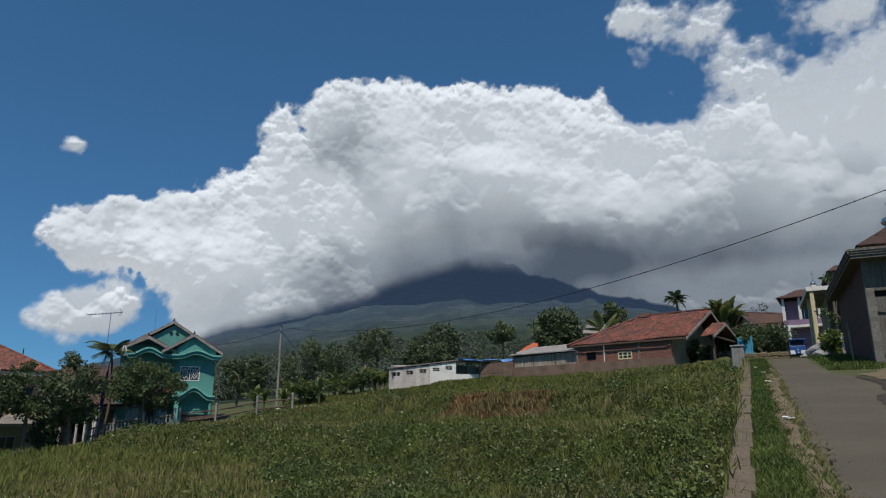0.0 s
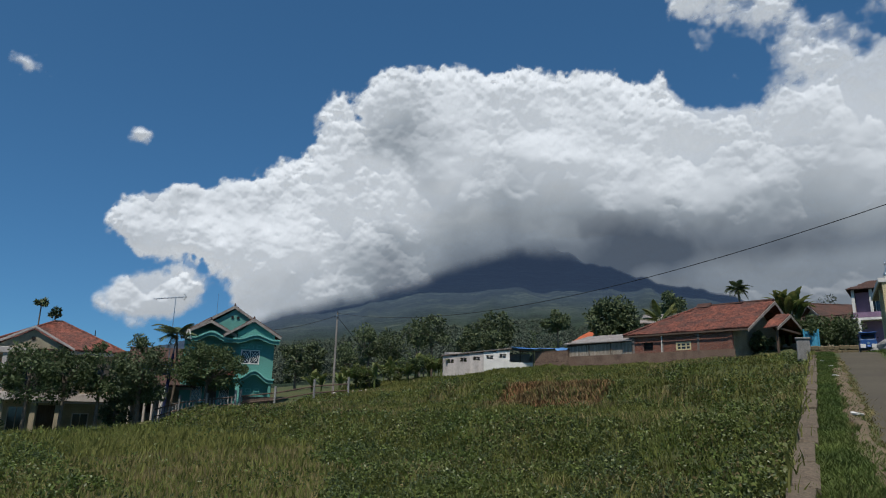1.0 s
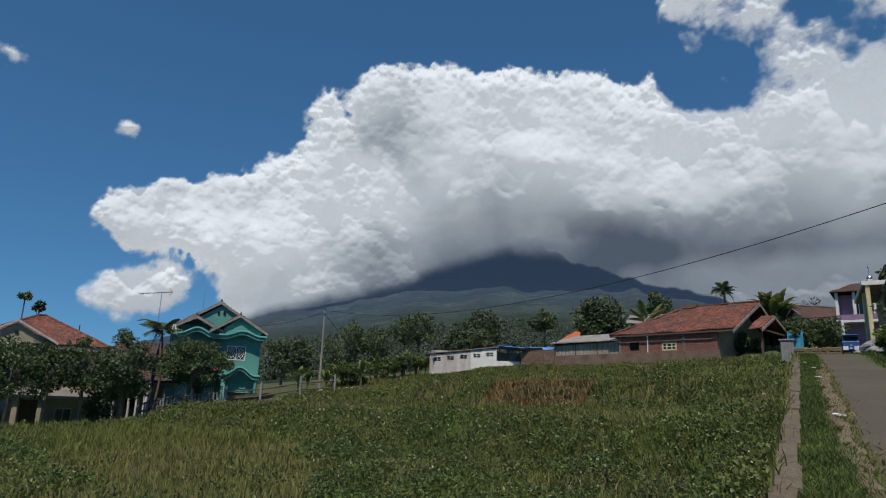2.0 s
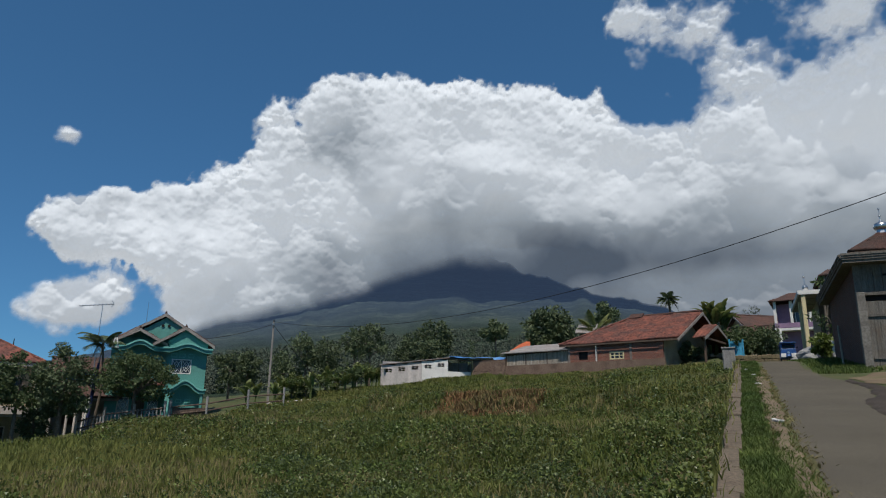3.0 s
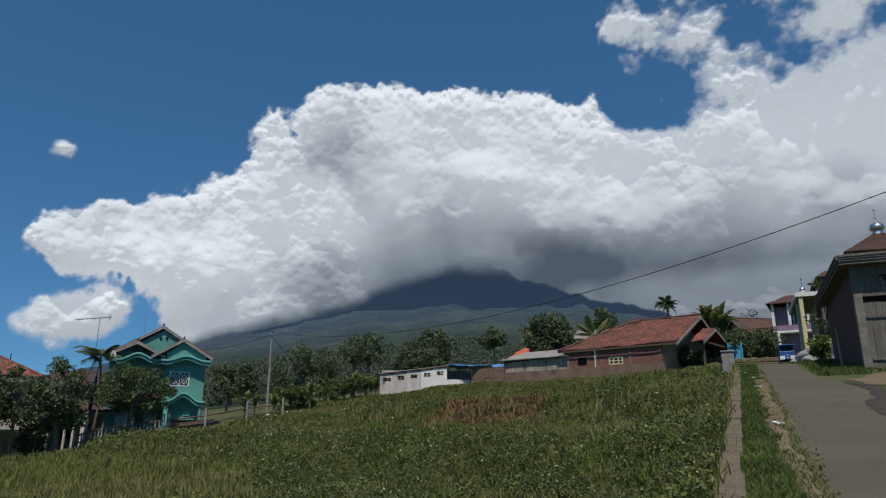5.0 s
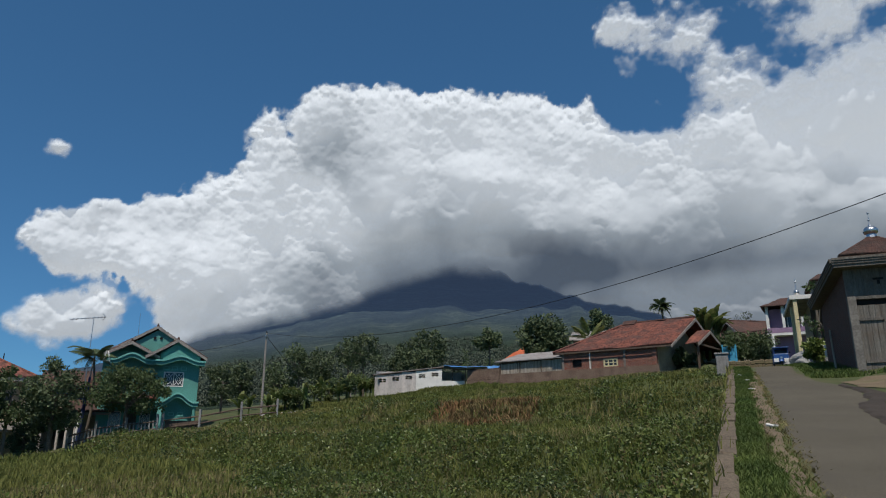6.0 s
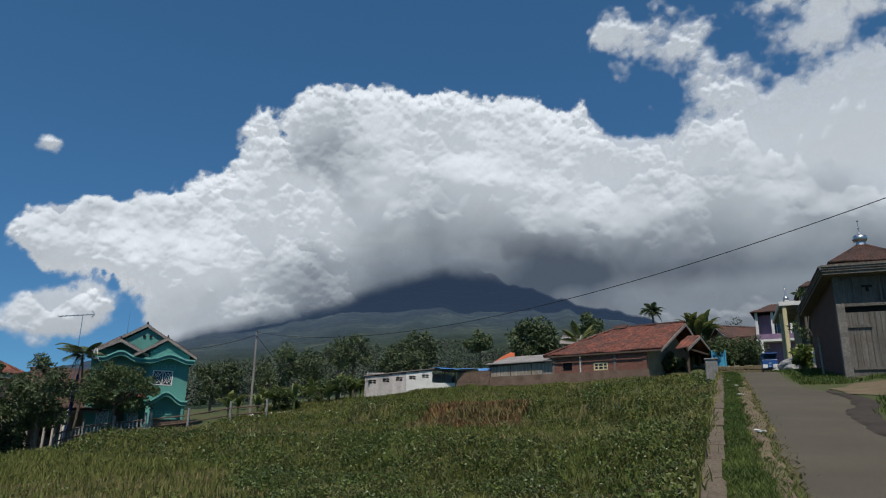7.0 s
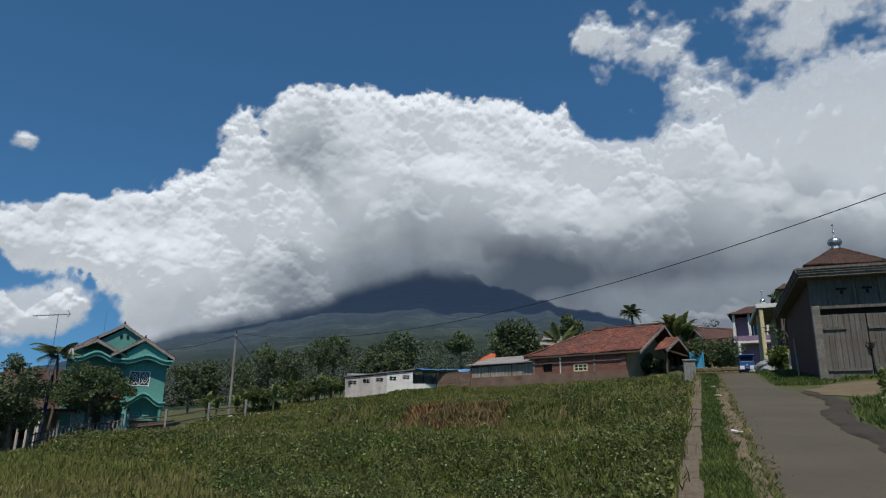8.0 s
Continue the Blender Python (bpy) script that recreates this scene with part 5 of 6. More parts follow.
def build_gate_posts():
    g = thing("gate_pillar", pose(14.99, 36.5, 5.0, 0, 0, -23.3), "grey cement gate pillar with a cap", "pillar")
    part("shaft", box((0.62, 0.45, 1.45), (0, 0, 0.05), bevel=0.03), M_CONCRETE, g)
    part("cap", box((0.72, 0.55, 0.09), (0, 0, 0.82), bevel=0.02), M_CONCRETE, g)
    for q in range(4):
        part("rib", box((0.07, 0.06, 0.9), (-0.24 + q * 0.16, -0.24, 0.2)), M_CONCRETE, g)
    w = tagged(new("garden_wall"), "low brown stone wall across the head of the lane", "wall", kind="structure")
    rng = random.Random(31)
    for row in range(3):
        for q in range(15):
            st = part("stone", box((0.40, 0.34, 0.34), (0, 0, 0), (rng.uniform(-6, 6), rng.uniform(-6, 6), 0), bevel=0.06), M_DIRT, w)
            x, y = road_xy(59.2, -1.2 + 0.34 * q + 0.17 * (row % 2))
            st.matrix_basis = pose(x, y, 6.55 + 0.31 * row + rng.uniform(-0.03, 0.03), 0, 0, -23.3 + rng.uniform(-8, 8)) @ Matrix.Diagonal((rng.uniform(0.85, 1.1), 1, rng.uniform(0.85, 1.1), 1))
    b = thing("gate", pose(26.2, 62.0, 7.6, 0, 0, -15), "bright blue wooden gate", "gate")
    for q in range(4):
        part("board", box((0.22, 0.04, 1.35 + 0.08 * (q % 2)), (-0.36 + q * 0.24, 0, 1.15)), M_GATE, b)
    for zz in (0.75, 1.55):
        part("rail", box((0.96, 0.06, 0.08), (0, 0.05, zz)), M_GATE, b)
    for s in (-1, 1):
        part("post", box((0.12, 0.12, 2.1), (s * 0.56, 0, 0.95)), M_GATE, b)


build_gate_posts()


def build_pole(x, y, base, top, label, r=0.115):
    p = thing("utility_pole", pose(x, y, base), label, "pole")
    h = top - base
    part("shaft", rod((0, 0, -0.4), (0.0, 0, h), r, r * 0.62, 12), M_BARGE, p)
    part("bracket", box((0.10, 0.40, 0.10), (0, 0, h - 0.25)), M_STEEL, p)
    part("insulator", rod((0, 0.0, h), (0, 0, h + 0.16), 0.06, 0.04, 8), M_DARK, p)
    return p


build_pole(-15.3, 60.0, 3.0, 10.2, "tall grey concrete utility pole with a stay wire")
build_pole(20.0, 16.0, 3.0, 11.1, "concrete utility pole beside the lane")
build_pole(-10.3, 80.0, 6.2, 10.0, "short pale post among banana plants", 0.09)


def cable(name, a, b, sag, r, label, n=48):
    a, b = Vector(a), Vector(b)
    bm = bmesh.new()
    pts = []
    for q in range(n + 1):
        t = q / n
        p = a.lerp(b, t)
        p.z -= 4 * sag * t * (1 - t)
        pts.append(p)
    for p, q in zip(pts, pts[1:]):
        rod(p, q, r, sides=5, bm=bm)
    ob = part(name, bm, M_DARK)
    return tagged(ob, label, "cable")


cable("cable", (-15.3, 60.0, 10.2), (20.0, 16.0, 11.0), 2.67, 0.016, "black cable sagging between utility poles")
cable("stay_wire", (-15.3, 60.0, 9.9), (-10.4, 62.0, 4.2), 0.1, 0.025, "taut stay wire of the utility pole", 12)
cable("cable", (-15.3, 60.0, 10.0), (-24.0, 57.5, 8.2), 0.5, 0.02, "thin black service cable to the teal house", 16)


def build_mast():
    x, y = -27.6, 54.0
    z = gz(x, y)
    m = thing("aerial_mast", pose(x, y, z), "thin television aerial mast with a long boom", "aerial")
    part("mast", rod((0, 0, -0.2), (0, 0, 9.7), 0.05, 0.025, 8), M_STEEL, m)
    boom = part("boom", rod((-1.9, 0, 9.55), (0.9, 0, 9.75), 0.03, sides=6), M_STEEL, m)
    for q in range(9):
        part("element", rod((-1.8 + q * 0.32, -0.3, 9.56 + q * 0.022), (-1.8 + q * 0.32, 0.3, 9.56 + q * 0.022), 0.014, sides=5), M_STEEL, boom)
    for s in (-1, 1):
        part("arrow", rod((0.9, 0, 9.75), (0.70, 0, 9.75 + s * 0.25), 0.025, sides=5), M_STEEL, boom)
    f = thing("flagpole", pose(-26.1, 51.0, gz(-26.1, 51.0)), "slim pole wrapped in blue and white cloth", "pole")
    part("pole", rod((0, 0, -0.2), (0.45, 0, 6.2), 0.06, 0.04, 8), M_CONCRETE, f)
    part("cloth", rod((0.02, -0.02, 0.3), (0.36, -0.02, 4.9), 0.16, 0.09, 8), M_NAVY, f, "dark blue cloth")
    part("cloth", rod((-0.12, -0.16, 0.2), (0.12, -0.16, 2.4), 0.10, 0.06, 8), M_WHITE, f, "white cloth")
    n = thing("bird_box", pose(-23.75, 49.0, 6.9), "small white frame hung in the palm", "box")
    bm = bmesh.new()
    for s in (-1, 1):
        rod((s * 0.24, 0, -0.35), (s * 0.05, 0, 0.4), 0.05, sides=4, bm=bm)
    rod((-0.2, 0, -0.28), (0.2, 0, -0.28), 0.05, sides=4, bm=bm)
    part("frame", bm, M_WHITE, n)


build_mast()


def build_fence():
    """Posts and rails in front of the teal house."""
    for pts, label in (([(-19.6, 49.8), (-17.2, 50.4), (-14.6, 51.6), (-12.4, 53.4)], "rough fence of pale posts and dark rails"),
                       ([(-25.2, 48.0), (-23.6, 48.5), (-21.8, 49.0), (-19.9, 49.6)], "grey picket fence before the teal house")):
        f = thing("fence", Matrix.Identity(4), label, "fence")
        for a, b in zip(pts, pts[1:]):
            za, zb = gz(*a), gz(*b)
            part("post", box((0.14, 0.14, 1.8), (*a, za + 0.65)), M_CONCRETE, f)
            for q in (0.55, 1.05):
                part("rail", rod((*a, za + q), (*b, zb + q), 0.05, sides=6), M_TIMBER, f)
            if "picket" in label:
                for q in range(1, 8):
                    t = q / 8
                    x, y = a[0] + (b[0] - a[0]) * t, a[1] + (b[1] - a[1]) * t
                    part("picket", box((0.09, 0.04, 1.2), (x, y, za + (zb - za) * t + 0.55)), M_CONCRETE, f)
            elif a == pts[0]:
                part("screen", box((math.dist(a, b) - 0.2, 0.03, 0.9), ((a[0] + b[0]) / 2, (a[1] + b[1]) / 2 + 0.1, (za + zb) / 2 + 0.45), (0, 0, math.degrees(math.atan2(b[1] - a[1], b[0] - a[0])))), M_TIMBER, f)
        part("post", box((0.14, 0.14, 1.8), (*pts[-1], gz(*pts[-1]) + 0.65)), M_CONCRETE, f)


build_fence()


# ---- plants ----
def leaf_cloud(centres, sizes, per, leaf, rng, flat=0.5):
    """Leaf blades in clumps: pointed quads in all directions. Returns vertices and faces."""
    n = len(centres) * per
    c = np.repeat(np.asarray(centres), per, 0)
    s = np.repeat(np.asarray(sizes), per)
    d = rng.normal(size=(n, 3))
    d /= np.linalg.norm(d, axis=1)[:, None]
    p = c + d * (s * rng.uniform(0.35, 1.0, n) ** 0.6)[:, None] * np.array([1, 1, 0.8])
    ax = rng.normal(size=(n, 3)) + d * 0.8
    ax[:, 2] -= flat * 0.6
    ax /= np.linalg.norm(ax, axis=1)[:, None]
    sd = np.cross(ax, rng.normal(size=(n, 3)))
    sd /= np.linalg.norm(sd, axis=1)[:, None]
    L = (leaf * rng.uniform(0.6, 1.4, n))[:, None]
    V = np.stack([p, p + ax * L * 0.5 + sd * L * 0.26, p + ax * L, p + ax * L * 0.5 - sd * L * 0.26], 1).reshape(-1, 3)
    return V, np.arange(n * 4).reshape(-1, 4)


def tree(name, x, y, height, crown, base=0.35, clumps=46, per=60, leaf=0.28, mat=None, label="", seed=1, group="", lean=(0, 0), trunk_r=0.14, z=None):
    """A tree: tapered trunk with limbs, and a crown of leaf clumps with gaps. crown: half width and half height."""
    rng = np.random.default_rng(seed)
    t = thing(name, pose(x, y, gz(x, y) if z is None else z), label, "tree", group)
    cw, ch = crown
    cz = height - ch
    top = Vector((lean[0], lean[1], cz))
    bm = rod((0, 0, -0.3), top * 0.5, trunk_r, trunk_r * 0.8, 8)
    rod(top * 0.5, top, trunk_r * 0.8, trunk_r * 0.45, 8, bm=bm)
    cs, ss = [], []
    for q in range(clumps):
        d = rng.normal(size=3)
        d /= np.linalg.norm(d)
        rr = rng.uniform(0.25, 1.0) ** 0.5
        wob = 1 + 0.25 * math.sin(3 * math.atan2(d[1], d[0]) + seed)
        c = np.array([lean[0] + d[0] * cw * rr * wob, lean[1] + d[1] * cw * rr * wob, cz + d[2] * ch * rr])
        cs.append(c)
        ss.append(rng.uniform(0.22, 0.42) * min(cw, ch) * 0.9)
        if q % 4 == 0:
            rod(top * rng.uniform(0.55, 1.0), Vector(c), trunk_r * 0.35, trunk_r * 0.1, 5, bm=bm)
    part("trunk", bm, M_BARK, t)
    V, F = leaf_cloud(cs, ss, per, leaf, rng)
    array_mesh("crown", V, F, mat or M_LEAF, t)
    return t


tree("tree", -30.5, 41.8, 5.8, (1.9, 2.0), clumps=44, per=85, leaf=0.22, label="leafy green tree before the cream house", seed=3)
tree("tree", -28.7, 42.8, 5.3, (1.7, 1.7), clumps=40, per=85, leaf=0.22, label="green tree beside the cream house balcony", seed=4)
tree("tree", -27.3, 44.4, 5.6, (1.5, 1.9), clumps=40, per=85, leaf=0.22, label="green garden tree with slim trunk", seed=5)
tree("tree", -33.0, 40.5, 2.9, (1.9, 1.2), clumps=36, per=85, leaf=0.22, label="low bushy tree in front of the cream house", seed=6)
tree("tree", -25.7, 46.6, 6.3, (1.7, 2.5), clumps=64, per=130, leaf=0.20, mat=M_LEAF_DARK, label="dense dark green tree between two houses", seed=7, trunk_r=0.2)
tree("bush", -27.2, 46.4, 2.3, (0.9, 1.1), clumps=26, per=70, leaf=0.22, mat=M_LEAF_DARK, label="dark shrub under a tree", seed=17)
tree("tree", -22.1, 49.3, 5.0, (2.8, 1.55), clumps=84, per=120, leaf=0.19, label="spreading green tree before the teal house", seed=8, lean=(0.1, 0))
tree("bush", -21.8, 48.4, 0.95, (0.9, 0.6), clumps=18, per=70, leaf=0.18, mat=M_LEAF_DARK, label="clipped dark bush at the field edge", seed=18)
tree("tree", 11.8, 80.0, 6.6, (2.4, 3.0), clumps=80, per=90, leaf=0.42, mat=M_LEAF_DARK, label="dense dark tree behind the sheds", seed=9, z=8.6)
tree("tree", 12.9, 80.4, 4.6, (1.6, 1.9), clumps=50, per=80, leaf=0.40, mat=M_LEAF_DARK, label="dark tree behind the brick house", seed=10, z=8.6)
tree("tree", -1.7, 85.0, 7.2, (2.6, 2.6), clumps=40, per=60, leaf=0.40, mat=M_LEAF_DARK, label="open-crowned tree behind the white shed", seed=11, z=7.0)
tree("tree", 7.5, 104.0, 7.4, (2.1, 1.6), clumps=34, per=60, leaf=0.45, mat=M_LEAF_DARK, label="flat-crowned tree on the slope", seed=12, z=9.8)
tree("tree", 26.4, 114.0, 6.0, (2.0, 2.0), clumps=40, per=60, leaf=0.45, mat=M_LEAF_DARK, label="round tree above the brick house roof", seed=13, z=16.0)
tree("tree", 24.3, 43.5, 5.6, (0.9, 2.0), clumps=8, per=24, leaf=0.28, label="thin tree beside the porch", seed=14, z=6.0)
tree("bush", 20.5, 37.4, 1.6, (0.5, 0.75), clumps=24, per=80, leaf=0.2, mat=M_WEED, label="bright green bush beside the garage", seed=15)
tree("bush", 29.0, 66.0, 3.2, (2.2, 1.4), clumps=36, per=60, leaf=0.3, label="green shrubs along the upper lane", seed=16, z=8.2)
tree("bush", 30.6, 65.2, 3.6, (1.5, 1.6), clumps=34, per=60, leaf=0.26, mat=M_LEAF_DARK, label="dark leafy shrub below the lilac house", seed=27, z=7.9)
tree("bush", 26.8, 63.5, 3.0, (1.6, 1.3), clumps=26, per=60, leaf=0.3, label="green hedge bush by the gate", seed=19, z=8.0)
tree("bush", *road_xy(21.5, 5.6), 1.35, (1.2, 0.8), clumps=36, per=80, leaf=0.14, mat=M_WEED, label="green roadside bush before the garage", seed=24)
tree("bush", 21.5, 61.5, 2.0, (1.3, 0.9), clumps=26, per=60, leaf=0.26, mat=M_LEAF_DARK, label="garden bush at the brick house porch", seed=20, z=7.2)
tree("tree", 40.5, 76.0, 7.0, (2.0, 1.2), clumps=20, per=50, leaf=0.26, label="tree standing over the far roofs", seed=21, z=9.5)
tree("tree", -38.7, 53.0, 11.0, (0.42, 0.36), clumps=7, per=50, leaf=0.24, mat=M_LEAF_DARK, label="tall bare tree with small leaf tufts", seed=22, trunk_r=0.10)
tree("tree", -37.3, 53.0, 9.9, (0.36, 0.5), clumps=7, per=50, leaf=0.24, mat=M_LEAF_DARK, label="tall thin tree behind the cream house", seed=23, trunk_r=0.10)


rng_t = random.Random(44)
for q in range(5):                       # scrub along the upper field edge
    bx, by = -14.5 + q * 1.6 + rng_t.uniform(-0.5, 0.5), 66.0 + q * 1.15 + rng_t.uniform(-1.0, 1.0)
    tree("bush", bx, by, rng_t.uniform(1.5, 2.6), (rng_t.uniform(1.0, 1.6), rng_t.uniform(0.7, 1.1)), clumps=22, per=50, leaf=0.20, mat=M_LEAF if q % 2 else M_LEAF_LIGHT, label="scrubby green bush at the upper field edge", seed=60 + q, group="bushes at the field edge", trunk_r=0.06)
for q in range(9):                       # garden trees behind the field
    bx, by = -24.0 + q * 2.7 + rng_t.uniform(-0.8, 0.8), 76.0 + rng_t.uniform(-2.0, 6.0)
    tree("tree", bx, by, rng_t.uniform(4.6, 7.2), (rng_t.uniform(1.3, 2.1), rng_t.uniform(1.4, 2.2)), clumps=40, per=60, leaf=0.27, mat=M_LEAF_DARK, label="dark green orchard tree behind the field", seed=80 + q, group="trees behind the field")


def frond_mesh(length, droop, leaflets, width, rng):
    """A palm frond along +x: a bowed rib with drooping leaflets."""
    V, F = [], []
    def at(s):
        return np.array([length * s * (1 - 0.15 * s), 0, length * (0.45 * s - droop * s * s)])
    for q in range(leaflets):
        s = 0.12 + 0.88 * q / leaflets
        p = at(s)
        for sd in (-1, 1):
            ll = width * math.sin(math.pi * min(1, 0.15 + s * 0.85)) * rng.uniform(0.8, 1.1) + 0.08
            tip = p + np.array([0.45 * ll, sd * ll * 0.8, -0.35 * ll])
            w = np.array([0.062, 0, 0.0]) * length / 2
            b = len(V)
            V += [p, p + w, (p + tip) / 2 + w * 0.8, tip]
            F.append((b, b + 1, b + 2, b + 3))
    for q in range(8):
        a, c = at(q / 8), at((q + 1) / 8)
        b = len(V)
        V += [a + [0, -0.03, 0], a + [0, 0.03, 0], c + [0, 0.02, 0], c + [0, -0.02, 0]]
        F.append((b, b + 1, b + 2, b + 3))
    return np.array(V), np.array(F)


def palm(x, y, z, height, length, fronds, label, mat=None, seed=1, droop=0.75, trunk=0.12, category="palm"):
    rng = np.random.default_rng(seed)
    t = thing("palm_tree", pose(x, y, z), label, category)
    bm = bmesh.new()
    prev = Vector((0, 0, -0.3))
    for q in range(1, 9):
        p = Vector((0.25 * math.sin(q * 0.4), 0.1 * math.sin(q * 0.3), height * q / 8))
        rod(prev, p, trunk * (1.1 - 0.05 * q), trunk * (1.05 - 0.05 * q), 8, bm=bm)
        prev = p
    part("trunk", bm, M_BARK, t)
    for q in range(fronds):
        V, F = frond_mesh(length * rng.uniform(0.8, 1.1), droop * rng.uniform(0.5, 1.25), 32, length * 0.36, rng)
        f = array_mesh("frond", V, F, mat or M_LEAF_DARK, t)
        f.matrix_basis = Matrix.Translation(prev) @ pose(0, 0, 0, 0, rng.uniform(-50, 20), 360 * q * 0.382 + rng.uniform(-15, 15))
    return t


palm(-24.9, 49.5, gz(-24.9, 49.5), 6.2, 2.0, 15, "slim palm with drooping fronds before the teal house", seed=2, trunk=0.10)
palm(27.9, 85.0, 10.0, 7.3, 1.7, 26, "palm with a round crown above the roofs", seed=3, droop=0.9, trunk=0.16)
palm(17.3, 79.0, 9.2, 3.3, 2.8, 14, "yellowing coconut palm behind the brick house", M_LEAF_LIGHT, seed=4, droop=0.35, trunk=0.2)


def banana_leaf_mesh(name):
    """A banana leaf: a bowed blade folded along its rib, with a ragged edge."""
    V, F = [], []
    n = 9
    for q in range(n + 1):
        s = q / n
        w = 0.21 * math.sin(math.pi * min(1.0, 0.12 + s * 0.88)) ** 0.7 * (0.8 if q % 2 else 1.0) + 0.01
        x, z = 1.9 * s * (1 - 0.2 * s), 1.5 * s - 1.35 * s * s
        V += [(x, -w, z - 0.25 * w), (x, 0, z), (x, w, z - 0.25 * w)]
        if q:
            b = (q - 1) * 3
            F += [(b, b + 3, b + 4, b + 1), (b + 1, b + 4, b + 5, b + 2)]
    me = bpy.data.meshes.new(name)
    me.from_pydata(V, [], F)
    me.materials.append(M_LEAF_LIGHT)
    return me


BANANA_LEAF = banana_leaf_mesh("leaf")


def banana(x, y, z, size, label, seed, rise=0.95):
    rng = random.Random(seed)
    t = thing("banana_plant", pose(x, y, z), label, "banana plant", "banana plants at the field edge")
    part("stem", rod((0, 0, -0.3), (0.05, 0, rise * size), 0.12 * size, 0.07 * size, 8), M_LEAF_LIGHT, t)
    n = rng.randint(7, 10)
    for q in range(n):
        f = new("leaf", BANANA_LEAF)
        f.parent = t
        s = size * rng.uniform(0.8, 1.15)
        f.matrix_basis = pose(0.05, 0, (rise - 0.05) * size, 0, rng.uniform(-62, -12), 360 * q / n + rng.uniform(-20, 20)) @ Matrix.Diagonal((s, s, s, 1))


rng_b = random.Random(12)
for q in range(26):
    s = q / 25
    bx, by = -15.5 + 11.0 * s + rng_b.uniform(-0.8, 0.8), 64.5 + 9.0 * s + rng_b.uniform(-1.5, 3.0)
    banana(bx, by, gz(bx, by), rng_b.uniform(0.75, 1.15), "banana plant with torn light green leaves", q)
for bx, by, bs, q in ((26.0, 66.0, 1.1, 40), (27.0, 66.8, 1.25, 41), (25.0, 67.0, 1.1, 42), (26.4, 67.4, 1.3, 43), (27.6, 67.6, 1.1, 47), (25.5, 66.4, 1.2, 48), (-14.0, 57.0, 0.8, 44), (-16.0, 58.5, 0.9, 45), (-17.2, 60.0, 1.0, 46)):
    banana(bx, by, 9.0 if bx > 0 else gz(bx, by), bs + (0.45 if bx > 0 else 0.0), "tall banana plant with broad leaves beside a house" if bx > 0 else "banana plant with torn light green leaves", q, 1.6 if bx > 0 else 0.95)


def build_far_woods():
    """The belt of trees between the houses and the mountain, and woods on its lower flank."""
    rng = np.random.default_rng(21)
    kinds = (("far_trees", 760, 84, 190, 2.6, 5.6, 50, 0.0028, M_LEAF_HAZED), ("far_woods", 3000, 170, 520, 4.0, 8.0, 24, 0.0026, M_LEAF_HAZED),
             ("mountain_woods", 4500, 450, 1000, 4.0, 7.0, 8, 0.0020, M_LEAF_HAZED), ("light_woods", 190, 82, 170, 2.0, 4.8, 40, 0.0030, M_LEAF))
    for name, count, d0, d1, h0, h1, per, leaf, mat in kinds:
        d = np.exp(rng.uniform(np.log(d0), np.log(d1), count))
        az = np.radians(rng.uniform(-44, 30, count))
        x, y = d * np.sin(az), d * np.cos(az)
        wood = fbm(x / 90, y / 90, 5.0, 3) > (-0.9 if d1 < 500 else -0.25)        # woods with clearings between
        x, y = x[wood], y[wood]
        z = ground_height(x, y)
        h = rng.uniform(h0, h1, len(x)) * rng.choice([0.75, 1.0, 1.3], len(x))
        cs, ss = [], []
        for xx, yy, zz, hh in zip(x, y, z, h):
            if 5 < xx < 70 and yy < 112:
                continue
            slim = rng.uniform(0.13, 0.32)
            for k in range(5):
                cs.append((xx + rng.normal() * hh * slim * 0.5, yy + rng.normal() * hh * slim * 0.5, zz + hh * (0.22 + 0.17 * k)))
                ss.append(hh * slim * (1.2 - 0.17 * k))
        cs = np.array(cs)
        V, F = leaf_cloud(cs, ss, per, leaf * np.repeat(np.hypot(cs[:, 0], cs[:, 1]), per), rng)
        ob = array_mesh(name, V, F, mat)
        tagged(ob, "dark green woods on the volcano's lower slope", "woods", kind="stuff")


build_far_woods()


# ---- grass and weeds ----
def blades(name, x, y, height, width, lean, mat, label, per=5, seed=1, spread=0.12):
    """Tufts of bent grass blades rooted in the ground."""
    rng = np.random.default_rng(seed)
    n = len(x) * per
    X, Y = np.repeat(x, per) + rng.normal(size=n) * spread, np.repeat(y, per) + rng.normal(size=n) * spread
    Z = ground_height(X, Y) - 0.03
    H = np.repeat(height, per) * rng.uniform(0.55, 1.15, n)
    a = rng.uniform(0, 2 * np.pi, n)
    w = np.stack([np.cos(a), np.sin(a), 0 * a], -1) * (width * rng.uniform(0.7, 1.3, n))[:, None]
    b = rng.uniform(0, 2 * np.pi, n)
    bend = np.stack([np.cos(b), np.sin(b), 0 * b], -1) * (H * lean * rng.uniform(0.3, 1.2, n))[:, None]
    P = np.stack([X, Y, Z], -1)
    up = np.array([0, 0, 1.0])
    mid = P + up * (H * 0.6)[:, None] + bend * 0.35
    tip = P + up * (H * 0.95)[:, None] + bend
    V = np.stack([P - w, P + w, mid + w * 0.8, mid - w * 0.8, tip], 1).reshape(-1, 3)
    k = np.arange(n)[:, None] * 5
    F = np.concatenate([k + [0, 1, 2], k + [0, 2, 3], k + [3, 2, 4]])
    ob = array_mesh(name, V, F, mat)
    return tagged(ob, label, "grass", kind="stuff")


def scatter(count, seed, near=7.0, far=80.0, az0=-46, az1=44):
    """Points over the ground ahead, denser towards the camera."""
    rng = np.random.default_rng(seed)
    d = near * (far / near) ** rng.uniform(0, 1, count)
    a = np.radians(rng.uniform(az0, az1, count))
    return d * np.sin(a), d * np.cos(a), rng


